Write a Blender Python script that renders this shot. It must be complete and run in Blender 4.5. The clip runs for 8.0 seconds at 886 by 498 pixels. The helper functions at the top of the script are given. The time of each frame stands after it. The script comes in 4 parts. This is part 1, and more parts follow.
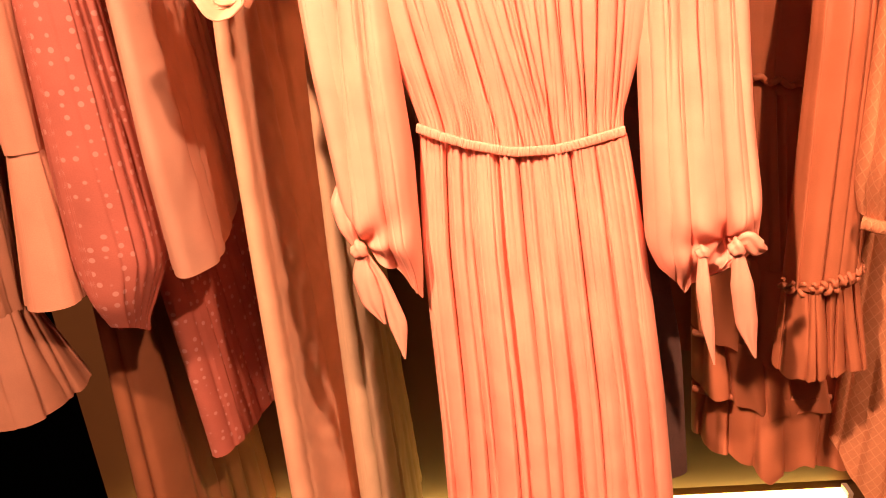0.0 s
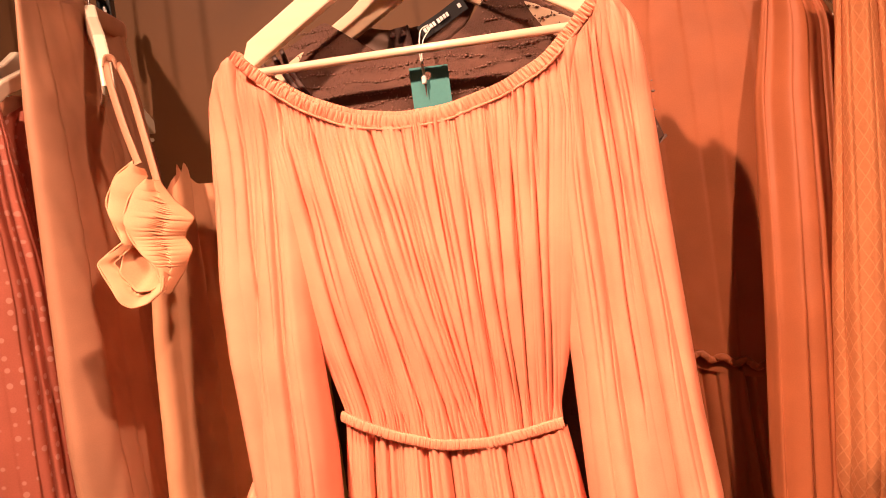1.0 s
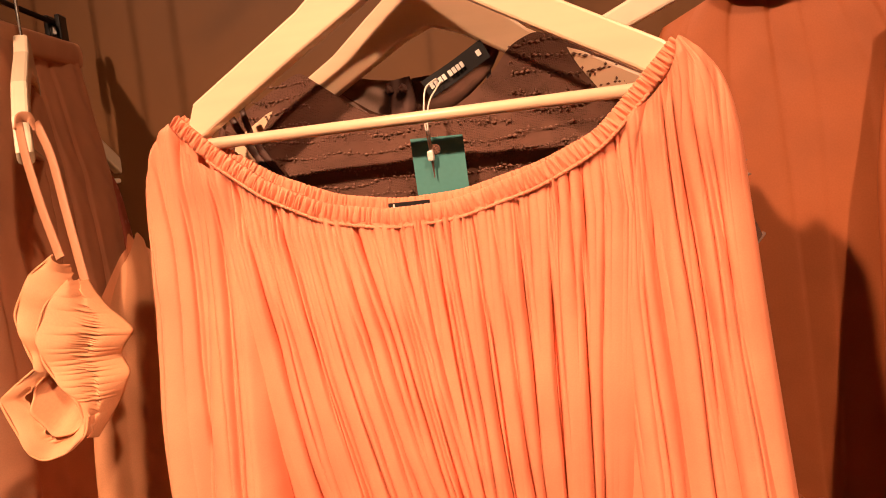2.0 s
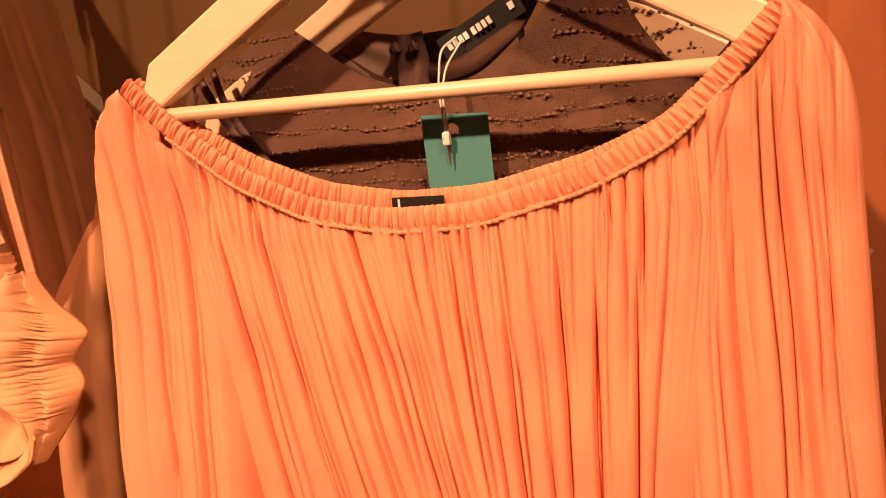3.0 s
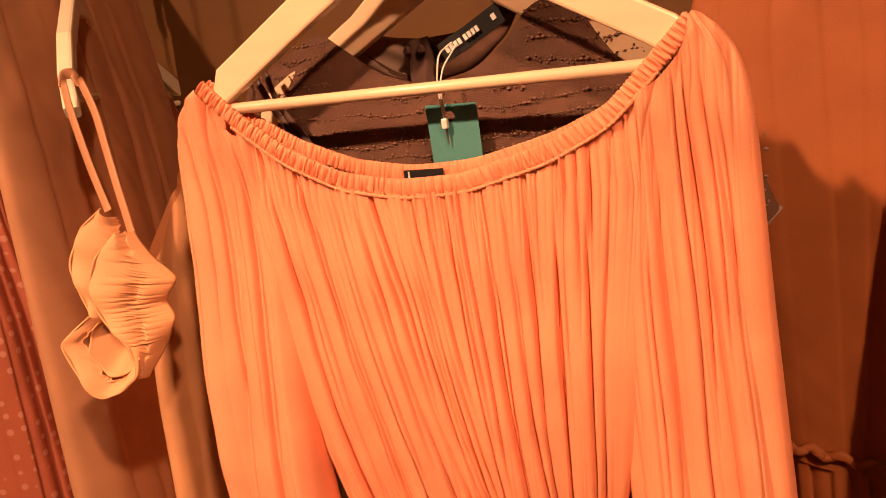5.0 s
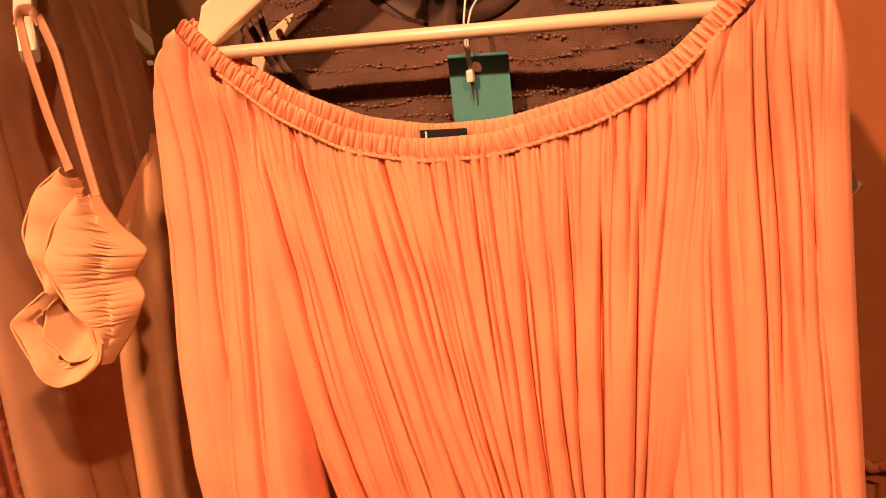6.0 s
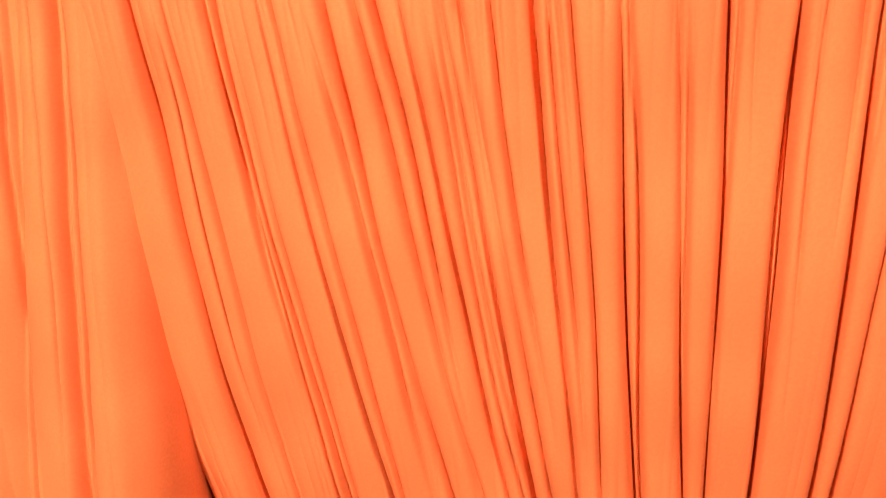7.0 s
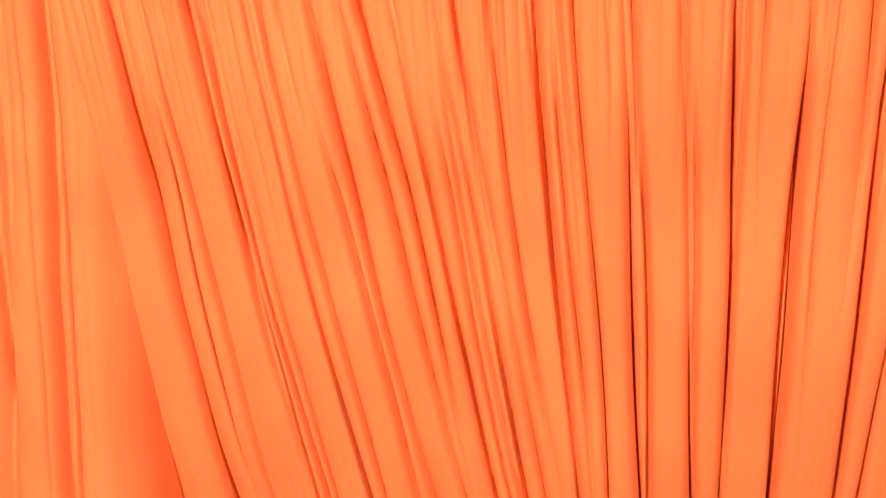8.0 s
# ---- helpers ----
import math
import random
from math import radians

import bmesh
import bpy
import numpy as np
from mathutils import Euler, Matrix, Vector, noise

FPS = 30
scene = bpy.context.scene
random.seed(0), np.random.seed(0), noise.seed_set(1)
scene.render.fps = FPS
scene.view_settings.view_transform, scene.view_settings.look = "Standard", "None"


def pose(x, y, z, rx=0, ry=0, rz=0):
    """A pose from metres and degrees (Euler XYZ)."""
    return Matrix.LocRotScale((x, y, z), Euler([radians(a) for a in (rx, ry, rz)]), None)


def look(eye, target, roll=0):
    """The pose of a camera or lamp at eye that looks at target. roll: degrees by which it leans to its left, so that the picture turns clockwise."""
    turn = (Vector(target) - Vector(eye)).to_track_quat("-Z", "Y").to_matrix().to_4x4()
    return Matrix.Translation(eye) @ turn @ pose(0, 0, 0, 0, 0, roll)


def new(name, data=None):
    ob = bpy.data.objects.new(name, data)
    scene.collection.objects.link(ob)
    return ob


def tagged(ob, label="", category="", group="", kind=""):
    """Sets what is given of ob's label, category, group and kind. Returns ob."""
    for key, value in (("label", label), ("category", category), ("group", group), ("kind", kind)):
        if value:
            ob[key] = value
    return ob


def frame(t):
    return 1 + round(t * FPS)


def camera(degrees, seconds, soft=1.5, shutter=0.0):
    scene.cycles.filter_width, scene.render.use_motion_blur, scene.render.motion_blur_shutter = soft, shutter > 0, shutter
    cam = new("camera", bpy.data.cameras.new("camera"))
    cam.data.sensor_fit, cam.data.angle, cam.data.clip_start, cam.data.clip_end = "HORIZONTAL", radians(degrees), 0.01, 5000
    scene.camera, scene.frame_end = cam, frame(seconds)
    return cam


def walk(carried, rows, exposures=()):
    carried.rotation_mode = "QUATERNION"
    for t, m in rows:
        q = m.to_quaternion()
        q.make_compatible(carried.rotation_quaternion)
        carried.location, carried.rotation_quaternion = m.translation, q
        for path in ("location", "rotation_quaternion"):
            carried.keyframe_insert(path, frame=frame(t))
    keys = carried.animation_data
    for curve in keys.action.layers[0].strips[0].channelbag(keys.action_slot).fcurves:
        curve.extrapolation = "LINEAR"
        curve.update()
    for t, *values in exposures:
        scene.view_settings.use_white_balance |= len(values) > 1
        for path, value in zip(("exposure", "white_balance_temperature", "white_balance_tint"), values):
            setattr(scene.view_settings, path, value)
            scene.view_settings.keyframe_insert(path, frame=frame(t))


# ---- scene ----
cam = camera(58.0, 8.0, soft=1.0)

PATH = [
    (0, (0.094, -0.896, 1.34), (-0.29, 0.919, 0.595), -5.5),
    (0.4, (0.138, -0.906, 1.356), (-0.284, 0.996, 0.904), -6.3),
    (0.8, (0.195, -0.839, 1.353), (-0.26, 1.099, 1.165), -5.9),
    (1.2, (0.217, -0.751, 1.378), (-0.277, 1.181, 1.234), -6.2),
    (1.5, (0.203, -0.688, 1.43), (-0.309, 1.235, 1.229), -6.6),
    (1.7, (0.190, -0.640, 1.45), (-0.325, 1.28, 1.25), -6.6),
    (2.8, (0.153, -0.450, 1.487), (-0.438, 1.434, 1.171), -5.4),
    (3, (0.148, -0.443, 1.504), (-0.441, 1.424, 1.098), -5.4),
    (3.5, (0.145, -0.465, 1.510), (-0.437, 1.402, 1.088), -5.1),
    (4, (0.188, -0.502, 1.525), (-0.51, 1.325, 1.106), -5.5),
    (4.5, (0.223, -0.549, 1.516), (-0.525, 1.261, 1.111), -6.6),
    (4.7, (0.238, -0.554, 1.528), (-0.524, 1.234, 1.055), -7.4),
    (6, (0.173, -0.491, 1.500), (-0.507, 1.317, 0.979), -5.1),
    (6.3, (0.117, -0.392, 1.443), (-0.556, 1.397, 0.854), -4.5),
    (6.5, (0.085, -0.352, 1.417), (-0.539, 1.443, 0.791), -3.6),
    (7, (0.056, -0.279, 1.372), (-0.426, 1.585, 0.828), -1.8),
    (7.5, (0.056, -0.261, 1.383), (-0.4, 1.62, 0.878), -1.9),
    (8, (0.043, -0.276, 1.386), (-0.366, 1.624, 0.914), -1.8),
]
EXPOSURES = [(0, 1.15, 5500, 18), (0.7, 0.82, 5550, 16), (1.0, 0.66, 5650, 16), (1.5, 0.38, 5950, 15), (2.2, 0.12, 6500, 15), (3.0, 0.0, 6850, 15), (4.0, -0.06, 7000, 16), (6.0, -0.04, 7300, 19), (8.0, -0.12, 7700, 25)]
walk(cam, [(t, look(eye, target, roll)) for t, eye, target, roll in PATH], EXPOSURES)

# ---- light ----
world = bpy.data.worlds.new("world")
world.use_nodes = True
world.node_tree.nodes["Background"].inputs[0].default_value = (0.9, 0.55, 0.3, 1)
world.node_tree.nodes["Background"].inputs[1].default_value = 0.018
scene.world = world


def lamp(name, eye, target, power, size, colour, spread):
    data = bpy.data.lights.new(name, "AREA")
    data.shape, data.size, data.energy, data.color, data.spread = "DISK", size, power, colour, radians(spread)
    ob = new(name, data)
    ob.matrix_world = look(eye, target)
    return ob


WARM = (1.0, 0.57, 0.32)
lamp("ceiling_spot", (-0.58, -1.20, 2.62), (0.0, 0.0, 1.00), 13.0, 0.08, WARM, 80)
lamp("ceiling_spot", (0.95, -1.20, 2.62), (0.10, 0.0, 0.92), 7.5, 0.08, WARM, 80)
# broad unseen fill, added to lift the darker sides of the clothes
lamp("fill_light", (0.0, -2.2, 2.66), (0.0, -1.6, 0.0), 3, 0.9, WARM, 150)


# ---- materials ----
def cloth(name, colour, rough=0.62, weave=1800.0, bump=0.12, sheen=0.15, vary=0.10, pattern=None, thin=0.12):
    """A woven cloth: thread relief, faint blotches, a little light through it. The UV map is in metres."""
    mat = bpy.data.materials.new(name)
    mat.use_nodes = True
    nt = mat.node_tree
    n, lk = nt.nodes, nt.links
    bsdf = n["Principled BSDF"]
    out = n["Material Output"]
    tc = n.new("ShaderNodeTexCoord")
    big = n.new("ShaderNodeTexNoise")
    big.inputs["Scale"].default_value, big.inputs["Detail"].default_value = 14.0, 4.0
    lk.new(tc.outputs["UV"], big.inputs["Vector"])
    ramp = n.new("ShaderNodeMapRange")
    ramp.inputs[1].default_value, ramp.inputs[2].default_value = 0.3, 0.7
    ramp.inputs[3].default_value, ramp.inputs[4].default_value = 1.0 - vary, 1.0 + vary
    lk.new(big.outputs["Fac"], ramp.inputs[0])
    fine = n.new("ShaderNodeTexNoise")
    fine.inputs["Scale"].default_value, fine.inputs["Detail"].default_value = weave * 0.35, 3.0
    lk.new(tc.outputs["UV"], fine.inputs["Vector"])
    ramp2 = n.new("ShaderNodeMapRange")
    ramp2.inputs[1].default_value, ramp2.inputs[2].default_value = 0.3, 0.7
    ramp2.inputs[3].default_value, ramp2.inputs[4].default_value = 0.95, 1.05
    lk.new(fine.outputs["Fac"], ramp2.inputs[0])
    mul = n.new("ShaderNodeMath")
    mul.operation = "MULTIPLY"
    lk.new(ramp.outputs[0], mul.inputs[0])
    lk.new(ramp2.outputs[0], mul.inputs[1])
    tint = n.new("ShaderNodeVectorMath")
    tint.operation = "SCALE"
    tint.inputs[0].default_value = colour
    lk.new(mul.outputs[0], tint.inputs["Scale"])
    shade = tint.outputs[0]
    height = fine.outputs["Fac"]
    if pattern:
        mask, other = pattern(n, lk, tc)
        mix = n.new("ShaderNodeMix")
        mix.data_type = "RGBA"
        mix.inputs["B"].default_value = (*other, 1)
        lk.new(mask, mix.inputs["Factor"])
        lk.new(shade, mix.inputs["A"])
        shade = mix.outputs["Result"]
        add = n.new("ShaderNodeMath")
        add.operation = "MULTIPLY_ADD"
        add.inputs[1].default_value = 3.0
        lk.new(mask, add.inputs[0])
        lk.new(fine.outputs["Fac"], add.inputs[2])
        height = add.outputs[0]
    lk.new(shade, bsdf.inputs["Base Color"])
    bsdf.inputs["Roughness"].default_value = rough
    bsdf.inputs["Sheen Weight"].default_value = sheen * 0.5
    bsdf.inputs["Sheen Tint"].default_value = (*colour, 1)
    bsdf.inputs["Specular IOR Level"].default_value = 0.3
    bp = n.new("ShaderNodeBump")
    bp.inputs["Strength"].default_value, bp.inputs["Distance"].default_value = bump, 0.0006
    lk.new(height, bp.inputs["Height"])
    lk.new(bp.outputs[0], bsdf.inputs["Normal"])
    if thin:
        tr = n.new("ShaderNodeBsdfTranslucent")
        lk.new(shade, tr.inputs["Color"])
        mixs = n.new("ShaderNodeMixShader")
        mixs.inputs[0].default_value = thin
        lk.new(bsdf.outputs[0], mixs.inputs[1])
        lk.new(tr.outputs[0], mixs.inputs[2])
        lk.new(mixs.outputs[0], out.inputs["Surface"])
    return mat


def solid(name, colour, rough=0.5, metal=0.0, bump=0.05, scale=60.0, vary=0.08, stretch=(1, 1, 1), coat=0.0, spec=0.5):
    mat = bpy.data.materials.new(name)
    mat.use_nodes = True
    n, lk = mat.node_tree.nodes, mat.node_tree.links
    bsdf = n["Principled BSDF"]
    tc = n.new("ShaderNodeTexCoord")
    mp = n.new("ShaderNodeMapping")
    mp.inputs["Scale"].default_value = stretch
    lk.new(tc.outputs["Object"], mp.inputs[0])
    big = n.new("ShaderNodeTexNoise")
    big.inputs["Scale"].default_value, big.inputs["Detail"].default_value = scale, 6.0
    lk.new(mp.outputs[0], big.inputs["Vector"])
    ramp = n.new("ShaderNodeMapRange")
    ramp.inputs[1].default_value, ramp.inputs[2].default_value = 0.3, 0.7
    ramp.inputs[3].default_value, ramp.inputs[4].default_value = 1.0 - vary, 1.0 + vary
    lk.new(big.outputs["Fac"], ramp.inputs[0])
    tint = n.new("ShaderNodeVectorMath")
    tint.operation = "SCALE"
    tint.inputs[0].default_value = colour
    lk.new(ramp.outputs[0], tint.inputs["Scale"])
    lk.new(tint.outputs[0], bsdf.inputs["Base Color"])
    bsdf.inputs["Roughness"].default_value, bsdf.inputs["Metallic"].default_value = rough, metal
    bsdf.inputs["Coat Weight"].default_value, bsdf.inputs["Specular IOR Level"].default_value = coat, spec
    bp = n.new("ShaderNodeBump")
    bp.inputs["Strength"].default_value, bp.inputs["Distance"].default_value = bump, 0.001
    lk.new(big.outputs["Fac"], bp.inputs["Height"])
    lk.new(bp.outputs[0], bsdf.inputs["Normal"])
    return mat


def glow(name, colour, strength):
    mat = bpy.data.materials.new(name)
    mat.use_nodes = True
    bsdf = mat.node_tree.nodes["Principled BSDF"]
    bsdf.inputs["Base Color"].default_value = (*colour, 1)
    bsdf.inputs["Emission Color"].default_value = (*colour, 1)
    bsdf.inputs["Emission Strength"].default_value = strength
    return mat


def dots(n, lk, tc):
    """Scattered woven dots, about 2 cm apart."""
    vo = n.new("ShaderNodeTexVoronoi")
    vo.inputs["Scale"].default_value, vo.inputs["Randomness"].default_value = 58.0, 0.35
    lk.new(tc.outputs["UV"], vo.inputs["Vector"])
    m = n.new("ShaderNodeMapRange")
    m.inputs[1].default_value, m.inputs[2].default_value = 0.25, 0.19
    m.inputs[3].default_value, m.inputs[4].default_value = 0.0, 0.75
    lk.new(vo.outputs["Distance"], m.inputs[0])
    return m.outputs[0], (0.62, 0.27, 0.19)


def diamonds(n, lk, tc):
    """A lattice of embroidered threads crossing at a slant."""
    sep = n.new("ShaderNodeSeparateXYZ")
    lk.new(tc.outputs["UV"], sep.inputs[0])
    masks = []
    for sign in (1.0, -1.0):
        a = n.new("ShaderNodeMath")
        a.operation = "MULTIPLY_ADD"
        a.inputs[1].default_value = sign * 1.6
        lk.new(sep.outputs[0], a.inputs[0])
        lk.new(sep.outputs[1], a.inputs[2])
        b = n.new("ShaderNodeMath")
        b.operation = "MULTIPLY"
        b.inputs[1].default_value = 52.0
        lk.new(a.outputs[0], b.inputs[0])
        c = n.new("ShaderNodeMath")
        c.operation = "PINGPONG"
        c.inputs[1].default_value = 0.5
        lk.new(b.outputs[0], c.inputs[0])
        d = n.new("ShaderNodeMapRange")
        d.inputs[1].default_value, d.inputs[2].default_value = 0.09, 0.03
        lk.new(c.outputs[0], d.inputs[0])
        masks.append(d.outputs[0])
    mx = n.new("ShaderNodeMath")
    mx.operation = "MAXIMUM"
    lk.new(masks[0], mx.inputs[0])
    lk.new(masks[1], mx.inputs[1])
    sc = n.new("ShaderNodeMath")
    sc.operation = "MULTIPLY"
    sc.inputs[1].default_value = 0.5
    lk.new(mx.outputs[0], sc.inputs[0])
    return sc.outputs[0], (0.75, 0.33, 0.13)


def net(n, lk, tc):
    """Fine net with denser embroidered patches."""
    vo = n.new("ShaderNodeTexVoronoi")
    vo.inputs["Scale"].default_value, vo.inputs["Randomness"].default_value = 820.0, 0.35
    lk.new(tc.outputs["UV"], vo.inputs["Vector"])
    m = n.new("ShaderNodeMapRange")
    m.inputs[1].default_value, m.inputs[2].default_value = 0.42, 0.18
    m.inputs[3].default_value, m.inputs[4].default_value = 0.0, 0.85
    lk.new(vo.outputs["Distance"], m.inputs[0])
    no = n.new("ShaderNodeTexNoise")
    no.inputs["Scale"].default_value, no.inputs["Detail"].default_value = 55.0, 5.0
    lk.new(tc.outputs["UV"], no.inputs["Vector"])
    p = n.new("ShaderNodeMapRange")
    p.inputs[1].default_value, p.inputs[2].default_value = 0.60, 0.48
    lk.new(no.outputs["Fac"], p.inputs[0])
    mu = n.new("ShaderNodeMath")
    mu.operation = "MULTIPLY"
    lk.new(m.outputs[0], mu.inputs[0])
    lk.new(p.outputs[0], mu.inputs[1])
    return mu.outputs[0], (0.085, 0.038, 0.026)


PEACH = cloth("peach_satin_crepe", (0.84, 0.305, 0.172), 0.5, 2200, 0.12, 0.2, thin=0.04)
CREAM = cloth("cream_crepe", (0.78, 0.375, 0.19), 0.6, 1700, 0.15, 0.2)
NUDE = cloth("nude_crepe", (0.58, 0.27, 0.15), 0.55, 1900, 0.15, 0.2)
ROSE = cloth("rose_dotted_chiffon", (0.45, 0.115, 0.065), 0.65, 1500, 0.2, 0.2, pattern=dots, thin=0.2)
BLUSH = cloth("blush_poplin", (0.60, 0.235, 0.12), 0.65, 1600, 0.15)
TAN = cloth("tan_skirt_cloth", (0.30, 0.095, 0.030), 0.7, 1500, 0.15)
DUSKY = cloth("dusky_peach_crepe", (0.36, 0.135, 0.062), 0.65, 1700, 0.15)
BEIGE = cloth("beige_cloth", (0.60, 0.36, 0.18), 0.7, 1500, 0.15)
RUST = cloth("rust_chiffon", (0.42, 0.122, 0.042), 0.55, 1900, 0.15, 0.25, thin=0.2)
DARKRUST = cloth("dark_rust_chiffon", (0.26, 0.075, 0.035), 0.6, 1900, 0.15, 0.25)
LACE = cloth("tan_lace", (0.58, 0.21, 0.075), 0.75, 700, 0.5, 0.1, pattern=diamonds, thin=0.25)
GREY = cloth("mauve_grey_lace", (0.155, 0.072, 0.048), 0.8, 420, 0.6, 0.1, vary=0.2, pattern=net)
GREYLIGHT = cloth("pale_mauve_lining", (0.36, 0.23, 0.18), 0.7, 1500, 0.15)
THREAD = cloth("mauve_embroidery_thread", (0.24, 0.12, 0.082), 0.8, 900, 0.4)
RIBBON = cloth("brown_ribbon", (0.09, 0.045, 0.035), 0.5, 1500, 0.1, thin=0)
BLACKLABEL = cloth("black_woven_label", (0.008, 0.007, 0.008), 0.7, 2500, 0.2, thin=0)
WHITEPRINT = cloth("white_woven_print", (0.75, 0.72, 0.68), 0.7, 2500, 0.2, thin=0)
TAGCARD = solid("teal_card", (0.058, 0.225, 0.215), 0.6, bump=0.03, scale=300, vary=0.04)
CORD = solid("white_nylon_cord", (0.75, 0.68, 0.6), 0.4, scale=400)
HANGERWOOD = solid("cream_painted_wood", (0.84, 0.60, 0.40), 0.32, bump=0.03, scale=25, vary=0.05, stretch=(0.4, 3, 3), coat=0.3)
WHITEPLASTIC = solid("white_gloss_plastic", (0.86, 0.70, 0.52), 0.25, scale=40, vary=0.03, coat=0.4)
METAL = solid("black_metal", (0.012, 0.011, 0.011), 0.3, 0.6, scale=120)
CHROME = solid("steel_hook", (0.6, 0.58, 0.55), 0.25, 1.0, scale=120)
WALL = solid("ochre_wall_panel", (0.155, 0.058, 0.009), 0.6, bump=0.06, scale=9, vary=0.07)
# near-black colour that stands in for deep shade between the garments
GAPSHADE = solid("gap_shade", (0.001, 0.001, 0.001), 0.95, scale=6, spec=0.0)
FLOORMAT = solid("dark_floor", (0.05, 0.03, 0.02), 0.5, scale=8, vary=0.2)
ROOM = solid("shop_plaster", (0.42, 0.27, 0.16), 0.8, scale=3)
LED = glow("warm_led", (1.0, 0.72, 0.12), 6.0)


# ---- building tools ----
def make(name, verts, faces, mat, parent=None, label="", uv=None, smooth=True, m=None):
    me = bpy.data.meshes.new(name)
    me.from_pydata(np.asarray(verts, float).tolist(), [], np.asarray(faces).tolist() if isinstance(faces, np.ndarray) else faces)
    if uv is not None:
        loops = np.zeros(len(me.loops), dtype=np.int32)
        me.loops.foreach_get("vertex_index", loops)
        me.uv_layers.new(name="UVMap").data.foreach_set("uv", np.asarray(uv, float)[loops].ravel())
    me.polygons.foreach_set("use_smooth", [smooth] * len(me.polygons))
    me.materials.append(mat)
    me.update()
    ob = new(name, me)
    if parent:
        ob.parent = parent
    if m is not None:
        ob.matrix_local = m
    if label:
        ob["label"] = label
    return ob


def part(name, bm, mat, parent=None, label="", smooth=True):
    me = bpy.data.meshes.new(name)
    bmesh.ops.recalc_face_normals(bm, faces=bm.faces)
    for f in bm.faces:
        f.smooth = smooth
    bm.to_mesh(me)
    bm.free()
    me.materials.append(mat)
    ob = new(name, me)
    if parent:
        ob.parent = parent
    if label:
        ob["label"] = label
    return ob


def thing(name, label, category, m=None, group="", kind=""):
    ob = new(name)
    ob.empty_display_size = 0.05
    if m is not None:
        ob.matrix_world = m
    return tagged(ob, label, category, group, kind)


def grid_faces(nu, nv, wrap=False):
    a = np.arange(nu * nv).reshape(nv, nu)
    if wrap:
        a = np.concatenate([a, a[:, :1]], 1)
    return np.stack([a[:-1, :-1], a[1:, :-1], a[1:, 1:], a[:-1, 1:]], -1).reshape(-1, 4)


def line(points):
    """x (or y) as a smooth function of z, from (z, value) pairs."""
    p = np.array(sorted(points), float)
    zz = np.linspace(p[0, 0], p[-1, 0], 240)
    vv = np.interp(zz, p[:, 0], p[:, 1])
    k = np.hanning(25)
    pad = np.concatenate([np.full(12, vv[0]), vv, np.full(12, vv[-1])])
    vv = np.convolve(pad, k / k.sum(), "valid")
    return lambda z: np.interp(z, zz, vv)


def cusp(d, w1, w2):
    return np.where(d < 0, np.exp(d / w1), np.exp(-d / w2))


def pleats(seed, count, depth, width, lo=0.02, hi=0.98, wave=0.0):
    """Fold relief along the fall of the cloth: narrow uneven creases and a slow wave, as a function of (u, v)."""
    rng = np.random.RandomState(seed)
    rows = []
    for i in range(count):
        u0 = lo + (hi - lo) * (i + rng.uniform(-0.35, 0.35) + 0.5) / count
        w = width * rng.uniform(0.4, 1.3)
        side = rng.rand() < 0.5
        rows.append((u0, rng.uniform(-0.05, 0.05) / max(count / 8, 1), depth * rng.uniform(0.25, 1.0), w * (0.25 if side else 1.6), w * (1.6 if side else 0.25),
                     rng.uniform(0, 6.28), rng.uniform(2, 5)))
    ph, fr = rng.uniform(0, 6.28, 4), rng.uniform((5, 12, 23), (10, 20, 40))

    def relief(u, v):
        h = np.zeros_like(u)
        for u0, drift, d, w1, w2, p, f in rows:
            h -= d * (0.65 + 0.35 * np.sin(p + f * v)) * cusp(u - u0 - drift * (v - 0.5), w1, w2)
        if wave:
            h += wave * (np.sin(fr[0] * u + ph[0] + 1.6 * v) + 0.55 * np.sin(fr[1] * u + ph[1] - 2.1 * v + 1.5 * np.sin(5 * u)) + 0.16 * np.sin(fr[2] * u + ph[2] + v + 3 * np.sin(7 * u)))
        return h

    return relief


